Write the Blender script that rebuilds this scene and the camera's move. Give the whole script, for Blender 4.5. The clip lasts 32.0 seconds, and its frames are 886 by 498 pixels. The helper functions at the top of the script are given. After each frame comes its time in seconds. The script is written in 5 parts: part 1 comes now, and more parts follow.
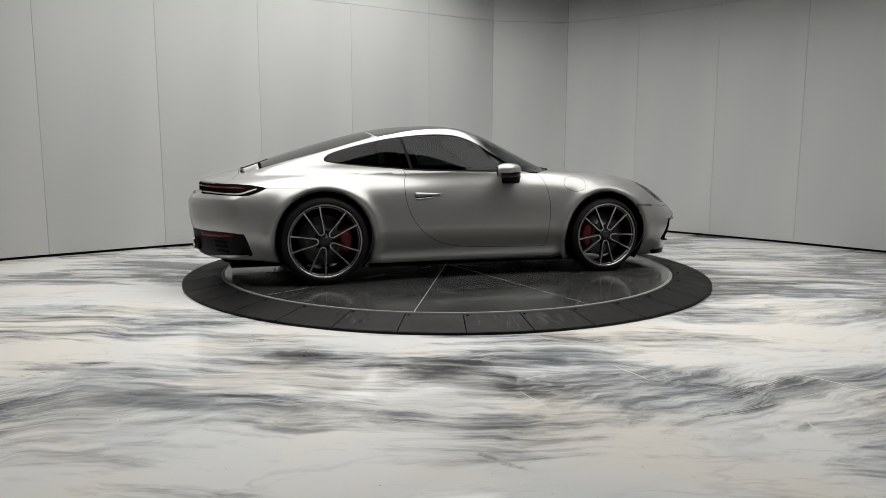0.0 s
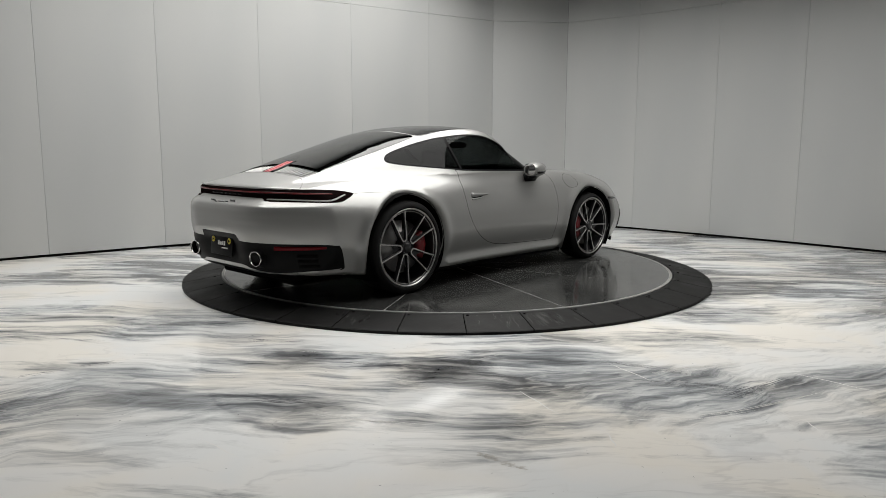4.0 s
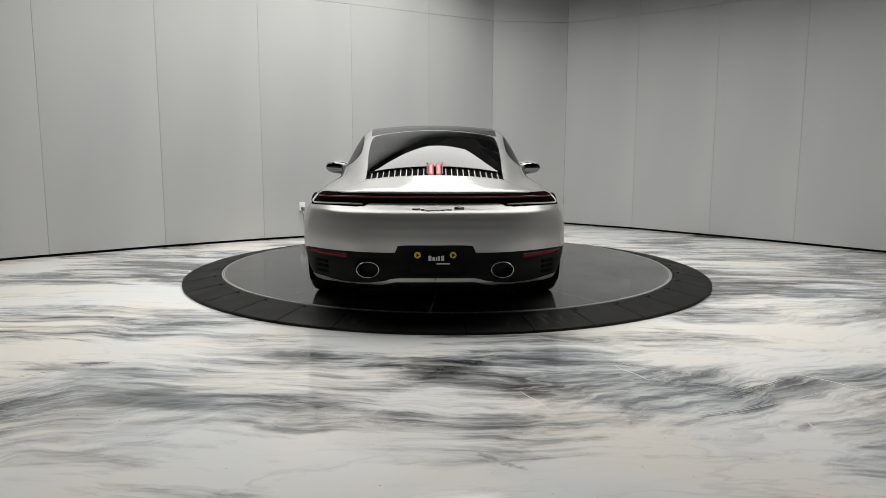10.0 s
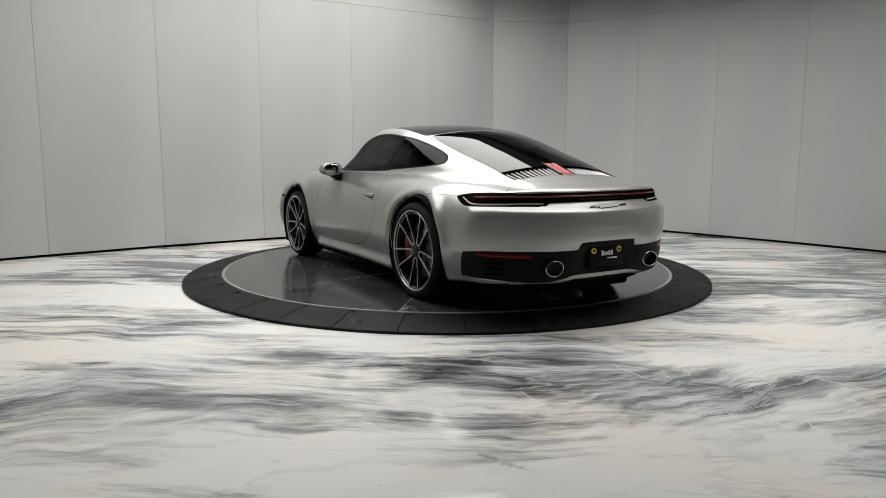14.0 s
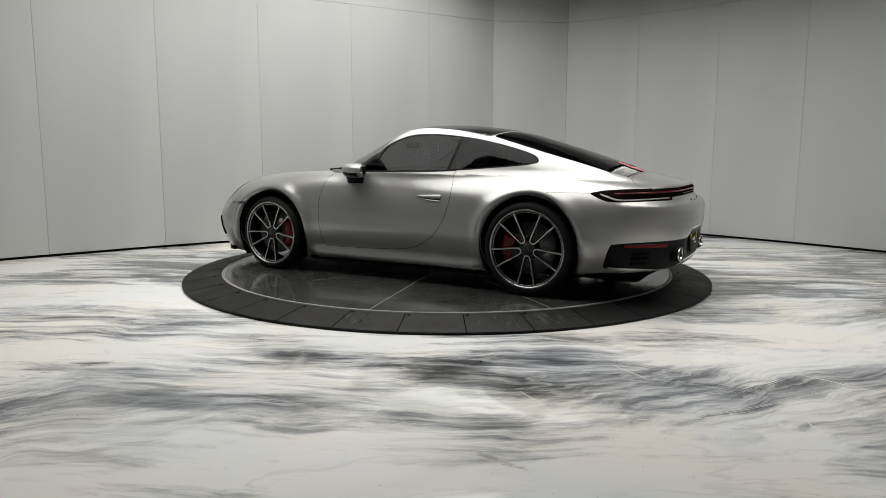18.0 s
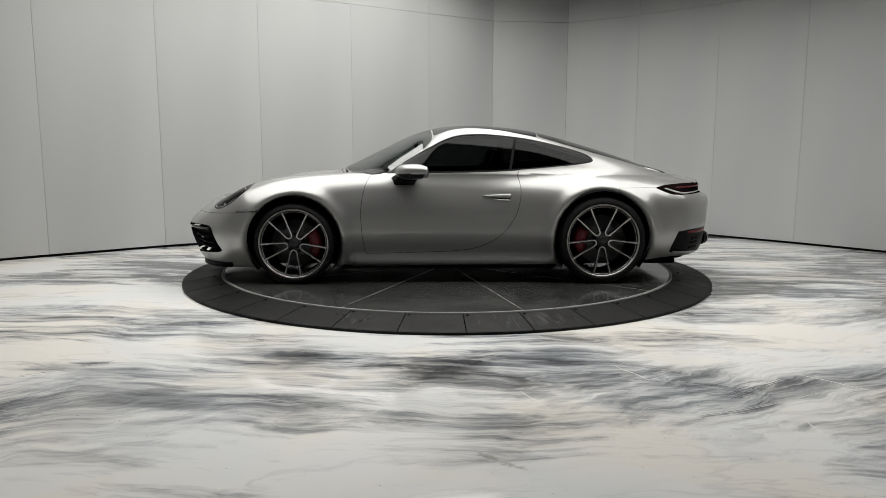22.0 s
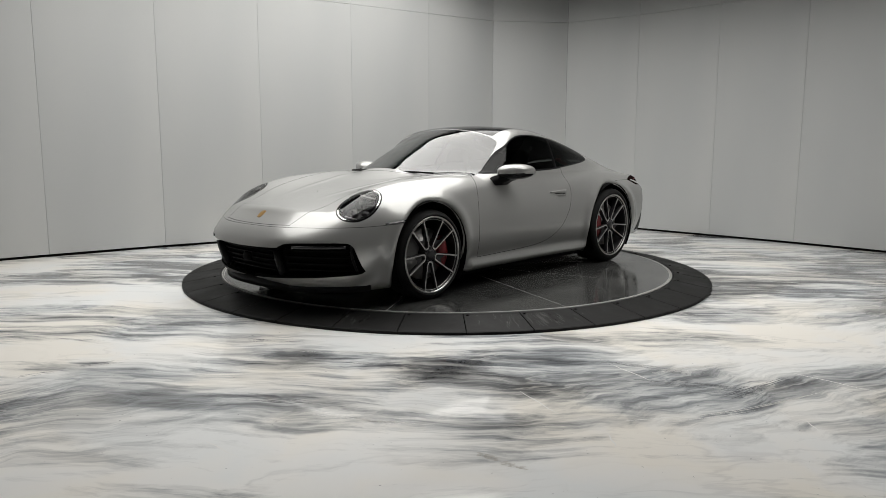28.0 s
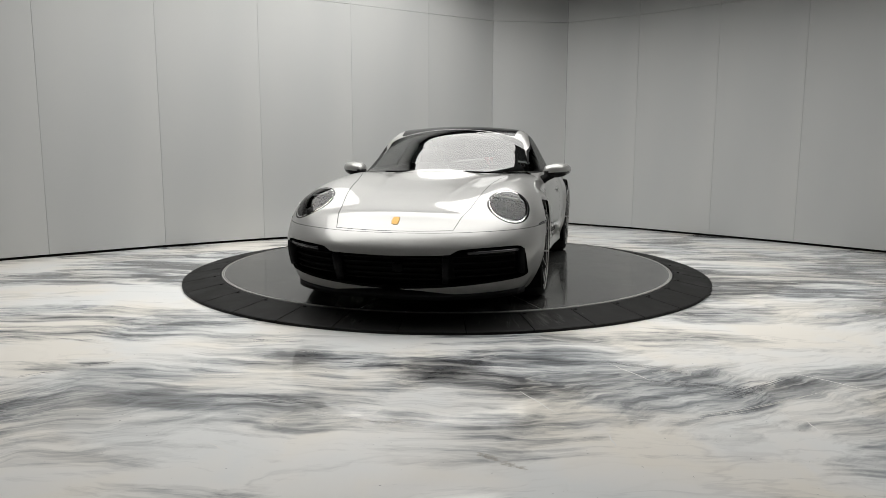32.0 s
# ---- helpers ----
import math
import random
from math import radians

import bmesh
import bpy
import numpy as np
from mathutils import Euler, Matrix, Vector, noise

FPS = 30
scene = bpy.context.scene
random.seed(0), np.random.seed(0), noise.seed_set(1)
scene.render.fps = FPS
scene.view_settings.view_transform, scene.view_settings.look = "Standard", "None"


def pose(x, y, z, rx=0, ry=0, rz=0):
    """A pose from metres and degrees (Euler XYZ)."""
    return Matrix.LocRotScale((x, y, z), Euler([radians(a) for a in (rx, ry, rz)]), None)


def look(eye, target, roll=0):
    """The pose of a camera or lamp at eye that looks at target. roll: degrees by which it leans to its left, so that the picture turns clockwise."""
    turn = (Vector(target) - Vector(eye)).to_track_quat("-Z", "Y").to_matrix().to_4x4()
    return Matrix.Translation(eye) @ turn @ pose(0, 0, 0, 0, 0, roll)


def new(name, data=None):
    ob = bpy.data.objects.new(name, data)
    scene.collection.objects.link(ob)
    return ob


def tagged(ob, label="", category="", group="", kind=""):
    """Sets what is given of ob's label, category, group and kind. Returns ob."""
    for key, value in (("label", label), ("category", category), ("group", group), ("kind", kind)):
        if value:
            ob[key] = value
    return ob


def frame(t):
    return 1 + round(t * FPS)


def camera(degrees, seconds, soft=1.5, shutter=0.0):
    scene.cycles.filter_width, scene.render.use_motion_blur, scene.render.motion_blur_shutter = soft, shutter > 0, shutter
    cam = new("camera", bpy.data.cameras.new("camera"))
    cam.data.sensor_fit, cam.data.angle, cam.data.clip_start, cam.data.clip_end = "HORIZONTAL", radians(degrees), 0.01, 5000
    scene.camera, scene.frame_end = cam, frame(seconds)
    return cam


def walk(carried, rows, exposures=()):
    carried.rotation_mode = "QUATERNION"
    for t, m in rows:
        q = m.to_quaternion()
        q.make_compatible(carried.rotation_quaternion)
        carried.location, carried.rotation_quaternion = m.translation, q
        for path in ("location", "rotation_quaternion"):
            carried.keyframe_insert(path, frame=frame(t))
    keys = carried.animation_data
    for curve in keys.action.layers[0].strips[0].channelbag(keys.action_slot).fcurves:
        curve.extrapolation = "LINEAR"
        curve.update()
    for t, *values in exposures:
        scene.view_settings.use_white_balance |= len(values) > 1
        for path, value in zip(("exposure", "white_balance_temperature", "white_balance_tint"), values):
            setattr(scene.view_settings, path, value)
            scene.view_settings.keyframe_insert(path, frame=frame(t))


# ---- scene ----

# ---------------------------------------------------------------- camera
cam = camera(63.27, 32.0, soft=0.55)
EYE = (0.0, -6.661, 1.158)
CAM = look(EYE, (-0.00501, -5.671, 1.01633), 0.138)
walk(cam, [(0.0, CAM), (32.0, CAM)], [(0.0, 0.0), (32.0, 0.0)])

TABLE_Z = 0.068          # height of the turning disc
AXIS = (-0.009, -0.123)   # the turning axis in the car's own plan


def turn_angle(t):
    s = (t - 16) / 16
    return 136.385 + 120.196 * s + 0.416 * s ** 2 + 0.268 * s ** 3


# ---------------------------------------------------------------- light
CEILING = 3.8


def build_light():
    world = bpy.data.worlds.new("world")
    world.use_nodes = True
    world.node_tree.nodes["Background"].inputs[0].default_value = (0.006, 0.006, 0.007, 1)
    world.node_tree.nodes["Background"].inputs[1].default_value = 1.0
    scene.world = world
    # unseen fill lamp behind the camera, added to lift flanks and floor
    for x, y, w, d, p in ((0.0, -8.9, 12.0, 3.4, 14),):
        lamp = bpy.data.lights.new("fill_lamp", "AREA")
        lamp.shape, lamp.size, lamp.size_y, lamp.energy = "RECTANGLE", w, d, p
        lamp.color = (1.0, 0.98, 0.95)
        ob = new("fill_lamp", lamp)
        ob.matrix_basis = pose(x, y, CEILING - 0.03)


GLOW = 3.6     # the luminous ceiling


# ---------------------------------------------------------------- materials
def mat(name, color, rough=0.5, metal=0.0, **more):
    m = bpy.data.materials.new(name)
    m.use_nodes = True
    b = m.node_tree.nodes["Principled BSDF"]
    b.inputs["Base Color"].default_value = (*color, 1)
    b.inputs["Roughness"].default_value = rough
    b.inputs["Metallic"].default_value = metal
    for key, value in more.items():
        b.inputs[key.replace("_", " ")].default_value = value
    return m


def node(m, kind, **inputs):
    n = m.node_tree.nodes.new(kind)
    for key, value in inputs.items():
        n.inputs[key.replace("_", " ")].default_value = value
    return n


def link(m, a, out, b, into):
    m.node_tree.links.new(a.outputs[out], b.inputs[into])


def bsdf(m):
    return m.node_tree.nodes["Principled BSDF"]


def ramp(m, stops):
    r = m.node_tree.nodes.new("ShaderNodeValToRGB")
    e = r.color_ramp.elements
    while len(e) < len(stops):
        e.new(0.5)
    for k, (p, c) in zip(e, stops):
        k.position = p
        k.color = (*c, 1) if len(c) == 3 else c
    return r


M = {}


def build_materials():
    paint_material()
    M["black_gloss"] = mat("black_gloss", (0.008, 0.008, 0.009), 0.14, Specular_IOR_Level=0.3)
    M["black"] = mat("black_plastic", (0.006, 0.006, 0.0065), 0.45, Specular_IOR_Level=0.08)
    M["dark"] = mat("dark_inside", (0.004, 0.004, 0.004), 0.9, Specular_IOR_Level=0.04)
    M["rubber"] = mat("rubber", (0.012, 0.012, 0.012), 0.75, Specular_IOR_Level=0.2)
    M["alloy"] = mat("machined_alloy", (0.52, 0.515, 0.505), 0.33, 1.0)
    M["alloy_dark"] = mat("dark_alloy", (0.05, 0.05, 0.052), 0.4, 0.7)
    M["chrome"] = mat("chrome", (0.75, 0.75, 0.74), 0.12, 1.0)
    M["steel"] = mat("brake_steel", (0.36, 0.355, 0.35), 0.45, 1.0)
    M["red"] = mat("red_caliper", (0.17, 0.006, 0.010), 0.4)
    M["red_lamp"] = mat("red_lamp", (0.13, 0.008, 0.012), 0.2)
    M["leather"] = mat("black_leather", (0.02, 0.02, 0.02), 0.55)
    M["gold"] = mat("gold_badge", (0.42, 0.25, 0.08), 0.4, 0.8)
    M["white"] = mat("white_print", (0.8, 0.8, 0.78), 0.5)
    M["yellow"] = mat("yellow_print", (0.75, 0.6, 0.05), 0.5)
    M["ceiling"] = mat("dark_paint", (0.03, 0.03, 0.031), 0.8)
    # grey for walls out of view, picked for the light it bounces back
    M["bounce_wall"] = mat("bounce_grey", (0.45, 0.45, 0.445), 0.7)
    M["seam"] = mat("seam_metal", (0.34, 0.34, 0.33), 0.5)
    M["edge"] = mat("edge_metal", (0.30, 0.295, 0.285), 0.45, 0.3)
    m = M["glow"] = mat("luminous_fabric", (0.8, 0.8, 0.8), 0.6)
    bsdf(m).inputs["Emission Color"].default_value = (1.0, 0.985, 0.955, 1)
    bsdf(m).inputs["Emission Strength"].default_value = GLOW
    wall_material(), floor_material(), disc_material(), ramp_material()
    M["badge_grey"] = mat("badge_grey", (0.30, 0.30, 0.29), 0.35, 0.8)
    M["mirror"] = mat("mirror", (0.8, 0.8, 0.8), 0.02, 1.0)
    M["lamp_grey"] = mat("lamp_grey", (0.05, 0.05, 0.052), 0.3, 0.6)
    M["scratch"] = mat("scratch", (0.78, 0.775, 0.75), 0.35)
    # pale colour for ramp scuffs and for glints drawn as streaks
    M["scuff_glint"] = mat("ramp_scuff_glint", (0.075, 0.074, 0.071), 0.6)
    M["gouge"] = mat("ramp_gouge", (0.006, 0.005, 0.005), 0.8, Specular_IOR_Level=0.1)
    M["stroke"] = mat("dark_stroke", (0.13, 0.135, 0.15), 0.16)
    M["print"] = mat("print", (0.42, 0.385, 0.33), 0.5)
    M["slat"] = mat("slat_black", (0.004, 0.004, 0.004), 0.6, Specular_IOR_Level=0.04)
    M["lamp_white"] = mat("lamp_white", (0.75, 0.75, 0.74), 0.2)
    M["lens_grey"] = mat("lens_grey", (0.12, 0.12, 0.122), 0.08, Specular_IOR_Level=1.0)
    M["lens_dark"] = mat("lens_dark", (0.03, 0.03, 0.032), 0.08)
    M["tail_lens"] = mat("tail_lens", (0.008, 0.005, 0.005), 0.2, Specular_IOR_Level=0.0)
    M["reflector"] = mat("reflector", (0.12, 0.006, 0.009), 0.25, Specular_IOR_Level=0.2)
    M["guide"] = mat("light_guide", (0.42, 0.42, 0.42), 0.3)
    M["red_glow"] = mat("red_glow", (0.55, 0.10, 0.11), 0.3)
    for name, tint, ior in (("glass", (0.4, 0.43, 0.42), 2.25), ("glass_door", (0.11, 0.122, 0.12), 1.45), ("glass_side", (0.06, 0.066, 0.064), 1.4), ("glass_dark", (0.04, 0.044, 0.044), 1.6), ("lens", (0.6, 0.6, 0.6), 1.5)):
        M[name] = glass(name, tint, ior)


def coords(m, scale=(1, 1, 1), turn=0.0, kind="Object"):
    tc = m.node_tree.nodes.new("ShaderNodeTexCoord")
    mp = m.node_tree.nodes.new("ShaderNodeMapping")
    mp.inputs["Scale"].default_value = scale
    mp.inputs["Rotation"].default_value = (0, 0, radians(turn))
    link(m, tc, kind, mp, 0)
    return mp


def noise_tex(m, src, scale, detail=4.0, rough=0.55, distort=0.0):
    n = node(m, "ShaderNodeTexNoise", Scale=scale, Detail=detail, Roughness=rough, Distortion=distort)
    link(m, src, 0, n, "Vector")
    return n


def math_node(m, op, a, b, clamp=False):
    n = m.node_tree.nodes.new("ShaderNodeMath")
    n.operation, n.use_clamp = op, clamp
    for i, v in enumerate((a, b)):
        if isinstance(v, (int, float)):
            n.inputs[i].default_value = v
        else:
            link(m, v, 0, n, i)
    return n


def mix_color(m, fac, a, b, blend="MIX"):
    n = m.node_tree.nodes.new("ShaderNodeMix")
    n.data_type, n.blend_type = "RGBA", blend
    for i, v in ((0, fac), (6, a), (7, b)):
        if isinstance(v, (int, float)):
            n.inputs[i].default_value = v
        elif isinstance(v, tuple):
            n.inputs[i].default_value = (*v, 1)
        else:
            m.node_tree.links.new(v.outputs[2 if v.bl_idname == "ShaderNodeMix" else 0], n.inputs[i])
    return n


def bump(m, height, strength, distance):
    b = node(m, "ShaderNodeBump", Strength=strength, Distance=distance)
    link(m, height, 0, b, "Height")
    link(m, b, 0, bsdf(m), "Normal")


def paint_material():
    m = M["paint"] = mat("silver_paint", (0.38, 0.38, 0.37), 0.42, 0.6, Coat_Weight=0.9, Coat_Roughness=0.035)
    flake = node(m, "ShaderNodeTexVoronoi", Scale=900)
    link(m, coords(m), 0, flake, "Vector")
    r = ramp(m, [(.0, (0.33, 0.33, 0.322)), (1.0, (0.42, 0.42, 0.408))])
    link(m, flake, 1, r, 0), link(m, r, 0, bsdf(m), "Base Color")
    q = ramp(m, [(.3, (.36, .36, .36)), (.7, (.41, .41, .41))])
    link(m, noise_tex(m, coords(m), 2.5, 3), 0, q, 0), link(m, q, 0, bsdf(m), "Roughness")


def wall_material():
    m = M["wall"] = mat("grey_panel", (0.45, 0.455, 0.45), 0.42)
    c = coords(m, (1, 1, .25), kind="Object")
    big = noise_tex(m, c, .8, 2)
    fine = noise_tex(m, coords(m), 60, 3)
    r = ramp(m, [(.3, (0.40, 0.41, 0.41)), (.7, (0.47, 0.475, 0.465))])
    link(m, big, 0, r, 0), link(m, r, 0, bsdf(m), "Base Color")
    rr = ramp(m, [(.3, (.48, .48, .48)), (.7, (.60, .60, .60))])
    link(m, big, 0, rr, 0), link(m, rr, 0, bsdf(m), "Roughness")
    bump(m, fine, .06, .002)


def floor_material():
    m = M["floor"] = mat("marbled_epoxy", (0.6, 0.6, 0.6), 0.05)
    base = coords(m)

    def shifted(src, amount, freq, detail, rough):
        """Coordinates pushed about by a noise of their own."""
        n = noise_tex(m, src, freq, detail, rough)
        v = m.node_tree.nodes.new("ShaderNodeVectorMath")
        v.operation = "SUBTRACT"
        link(m, n, 1, v, 0)
        v.inputs[1].default_value = (.5, .5, .5)
        w = m.node_tree.nodes.new("ShaderNodeVectorMath")
        w.operation = "MULTIPLY_ADD"
        link(m, v, 0, w, 0)
        w.inputs[1].default_value = amount
        link(m, src, 0, w, 2)
        return w
    sub = shifted(shifted(base, (.9, .45, 0), .7, 3, .5), (.34, .15, 0), 2.1, 4, .55)

    def blots(spots, src):
        """A sum of soft oval spots: x, y, half length, half width, strength."""
        total = None
        for x, y, rx, ry, k in spots:
            mp = m.node_tree.nodes.new("ShaderNodeMapping")
            mp.vector_type = "TEXTURE"
            mp.inputs["Location"].default_value = (x, y, 0)
            mp.inputs["Scale"].default_value = (rx, ry, 1)
            link(m, src, 0, mp, 0)
            ln = m.node_tree.nodes.new("ShaderNodeVectorMath")
            ln.operation = "LENGTH"
            link(m, mp, 0, ln, 0)
            rm = m.node_tree.nodes.new("ShaderNodeMapRange")
            rm.interpolation_type = "SMOOTHSTEP"
            rm.inputs[1].default_value, rm.inputs[2].default_value = 0.2, 1.3
            rm.inputs[3].default_value, rm.inputs[4].default_value = k, 0.0
            m.node_tree.links.new(ln.outputs["Value"], rm.inputs[0])
            total = rm if total is None else math_node(m, "ADD", total, rm)
        return total

    # where the pour was drawn aslant instead of straight across
    which = math_node(m, "ADD", blots(FLOOR_SLANTS, sub), 0.0, True)

    def streak(freq, long, turn, detail, rough, distort, shift):
        mp = m.node_tree.nodes.new("ShaderNodeMapping")
        mp.inputs["Scale"].default_value = (1 / long, 1, 1)
        mp.inputs["Location"].default_value = (shift, shift * 1.7, shift * .3)
        spin = m.node_tree.nodes.new("ShaderNodeMapping")
        spin.inputs["Rotation"].default_value = (0, 0, radians(turn))
        link(m, sub, 0, spin, 0), link(m, spin, 0, mp, 0)
        return noise_tex(m, mp, freq, detail, rough, distort)

    def layer(freq, long, detail, rough, distort, shift):
        a = streak(freq, long, 3, detail, rough, distort, shift)
        b = streak(freq, long, -30, detail, rough, distort, shift)
        n = m.node_tree.nodes.new("ShaderNodeMix")
        link(m, which, 0, n, 0), link(m, a, 0, n, 2), link(m, b, 0, n, 3)
        return n
    wash = layer(1.25, 2.0, 4, .5, .3, 1.3)
    band = layer(3.6, 3.2, 6, .6, .5, 4.1)
    hair = layer(12.0, 8.0, 6, .68, .4, 7.7)
    tone = math_node(m, "ADD", math_node(m, "MULTIPLY", wash, .37), math_node(m, "MULTIPLY", band, .30))
    tone = math_node(m, "ADD", tone, math_node(m, "MULTIPLY", hair, .33))
    tone = math_node(m, "SUBTRACT", tone, math_node(m, "MULTIPLY", blots(FLOOR_DRIFTS, sub), .07))
    shade = ramp(m, [(.390, (0.055, 0.058, 0.064)), (.425, (0.16, 0.166, 0.175)), (.458, (0.33, 0.34, 0.348)), (.486, (0.55, 0.555, 0.555)), (.512, (0.78, 0.775, 0.755)), (.546, (0.96, 0.95, 0.925))])
    link(m, tone, 0, shade, 0)
    # thin dark lines and pale ones that follow the flow
    vein = layer(2.0, 4.5, 5, .55, .6, 11.0)
    dark_line = ramp(m, [(.0, (0, 0, 0)), (.474, (0, 0, 0)), (.484, (1, 1, 1)), (.488, (1, 1, 1)), (.498, (0, 0, 0))])
    link(m, vein, 0, dark_line, 0)
    some = ramp(m, [(.46, (1, 1, 1)), (.54, (0, 0, 0))])
    link(m, layer(1.7, 2.0, 3, .5, .0, 15.0), 0, some, 0)
    c = mix_color(m, math_node(m, "MULTIPLY", math_node(m, "MULTIPLY", dark_line, some), .12), shade, (0.075, 0.077, 0.09))
    pale_vein = layer(1.6, 3.5, 5, .55, .7, 19.0)
    pale_line = ramp(m, [(.0, (0, 0, 0)), (.508, (0, 0, 0)), (.516, (1, 1, 1)), (.520, (1, 1, 1)), (.540, (0, 0, 0))])
    link(m, pale_vein, 0, pale_line, 0)
    c = mix_color(m, math_node(m, "MULTIPLY", pale_line, .35), c, (0.90, 0.89, 0.86))
    tint = ramp(m, [(.40, (0.96, 0.985, 1.01)), (.50, (1, 1, 1)), (.60, (1.03, 1.0, 0.95))])
    link(m, noise_tex(m, sub, 1.1, 3, .5), 0, tint, 0)
    c = mix_color(m, 1.0, c, tint, "MULTIPLY")
    speck = ramp(m, [(.0, (1, 1, 1)), (.255, (1, 1, 1)), (.275, (0, 0, 0))])
    link(m, noise_tex(m, base, 38, 2, .6), 0, speck, 0)
    c = mix_color(m, math_node(m, "MULTIPLY", speck, .6), c, (0.12, 0.12, 0.12))
    m.node_tree.links.new(c.outputs[2], bsdf(m).inputs["Base Color"])
    gloss = ramp(m, [(.35, (.035, .035, .035)), (.65, (.10, .10, .10))])
    link(m, noise_tex(m, base, .8, 4, .55), 0, gloss, 0), link(m, gloss, 0, bsdf(m), "Roughness")
    bsdf(m).inputs["Specular IOR Level"].default_value = .5
    bump(m, noise_tex(m, base, 5, 3), .03, .01)


def disc_material():
    m = M["disc"] = mat("platform_steel", (0.15, 0.15, 0.15), 0.3)
    c = coords(m)
    n = noise_tex(m, c, 1.3, 6, .6, .8)
    r = ramp(m, [(.36, (0.026, 0.0265, 0.026)), (.64, (0.068, 0.0685, 0.066))])
    link(m, n, 0, r, 0), link(m, r, 0, bsdf(m), "Base Color")
    q = ramp(m, [(.3, (.06, .06, .06)), (.7, (.19, .19, .19))])
    link(m, noise_tex(m, c, 5, 5, .6), 0, q, 0), link(m, q, 0, bsdf(m), "Roughness")
    bump(m, noise_tex(m, c, 90, 3), .05, .002)


def ramp_material():
    m = M["ramp"] = mat("ramp_rubber", (0.03, 0.03, 0.03), 0.55)
    c = coords(m)
    n = noise_tex(m, c, 3, 6, .6)
    r = ramp(m, [(.35, (0.0055, 0.0055, 0.0055)), (.7, (0.0135, 0.0133, 0.013))])
    link(m, n, 0, r, 0)
    scuff_glint = noise_tex(m, coords(m, (9, 1.5, 1), 20), 5, 8, .7, 1.0)
    k = ramp(m, [(.0, (0, 0, 0)), (.63, (0, 0, 0)), (.72, (1, 1, 1))])
    link(m, scuff_glint, 0, k, 0)
    e = mix_color(m, math_node(m, "MULTIPLY", k, .35), r, (0.07, 0.069, 0.066))
    bsdf(m).inputs["Specular IOR Level"].default_value = .16
    m.node_tree.links.new(e.outputs[2], bsdf(m).inputs["Base Color"])
    q = ramp(m, [(.3, (.45, .45, .45)), (.7, (.68, .68, .68))])
    link(m, n, 0, q, 0), link(m, q, 0, bsdf(m), "Roughness")
    bump(m, noise_tex(m, c, 70, 4), .25, .003)


# drifts of the marbling on the floor: x, y, half length, half width, darker (+) or paler (-)
FLOOR_DRIFTS = ((1.1, -3.3, .9, .34, .85), (-.1, -3.1, 2.1, .40, .9), (-.7, -3.55, .5, .16, .7), (-1.05, -3.55, .6, .2, .4), (2.9, -.75, 1.6, .5, .5), (-3.2, -.3, 1.2, .3, .45), (-.4, -2.78, 1.3, .26, .9), (3.3, -1.7, 1.7, .55, .7), (2.6, -.2, 1.2, .5, .6), (-2.6, -1.4, 1.2, .4, -.3), (2.0, -3.9, 1.2, .25, .4), (-2.15, -2.8, .8, .35, -.7), (.3, -4.2, 2.4, .45, -.6), (-1.25, -4.15, .5, .2, .4), (1.35, -4.3, .5, .14, .5), (-1.84, -2.96, .12, .04, 1.2), (-2.08, -3.1, .14, .035, 1.2), (2.3, -2.2, .9, .3, -.5))


# where the strokes run aslant
FLOOR_SLANTS = ((1.9, -3.4, 1.5, .9, 1.0), (-2.1, -3.9, 1.2, .8, 1.0), (3.4, -2.2, 1.4, 1.0, .9), (-.2, -4.3, .8, .3, .5))


def glass(name, tint, ior):
    m = mat("clear_" + name, (0, 0, 0), 0.0)
    out = m.node_tree.nodes["Material Output"]
    gl = node(m, "ShaderNodeBsdfGlossy", Roughness=0.015)
    tr = node(m, "ShaderNodeBsdfTransparent", Color=(*tint, 1))
    lw = node(m, "ShaderNodeLayerWeight", Blend=0.5)
    f0 = ((ior - 1) / (ior + 1)) ** 2
    facing = m.node_tree.nodes.new("ShaderNodeMath")
    facing.operation = "POWER"
    m.node_tree.links.new(lw.outputs["Facing"], facing.inputs[0])
    facing.inputs[1].default_value = 5.0
    fr = math_node(m, "ADD", math_node(m, "MULTIPLY", facing, 1 - f0), f0)
    mx = m.node_tree.nodes.new("ShaderNodeMixShader")
    link(m, math_node(m, "MULTIPLY", fr, .6 if name in ("glass_side", "glass_door") else 1.0), 0, mx, 0), link(m, tr, 0, mx, 1), link(m, gl, 0, mx, 2), link(m, mx, 0, out, 0)
    return m


# ---------------------------------------------------------------- helpers for meshes
def part(name, bm, material, parent=None, label="", smooth=True):
    me = bpy.data.meshes.new(name)
    bm.to_mesh(me)
    bm.free()
    me.materials.append(material)
    if smooth:
        me.polygons.foreach_set("use_smooth", [True] * len(me.polygons))
    ob = new(name, me)
    ob.parent = parent
    if label:
        tagged(ob, label)
    return ob


def box(bm, lo, hi, bevel=0.0, m=None):
    made = bmesh.ops.create_cube(bm, size=1)
    c = [(a + b) / 2 for a, b in zip(lo, hi)]
    s = [b - a for a, b in zip(lo, hi)]
    bmesh.ops.transform(bm, matrix=Matrix.Translation(c) @ Matrix.Diagonal((*s, 1)), verts=made["verts"])
    if bevel:
        es = list({e for v in made["verts"] for e in v.link_edges})
        out = bmesh.ops.bevel(bm, geom=es, offset=bevel, segments=2, affect="EDGES", profile=0.5)
        vs = list({v for f in out["faces"] for v in f.verts} | {v for v in made["verts"] if v.is_valid})
    else:
        vs = made["verts"]
    if m is not None:
        bmesh.ops.transform(bm, matrix=m, verts=vs)
    return vs


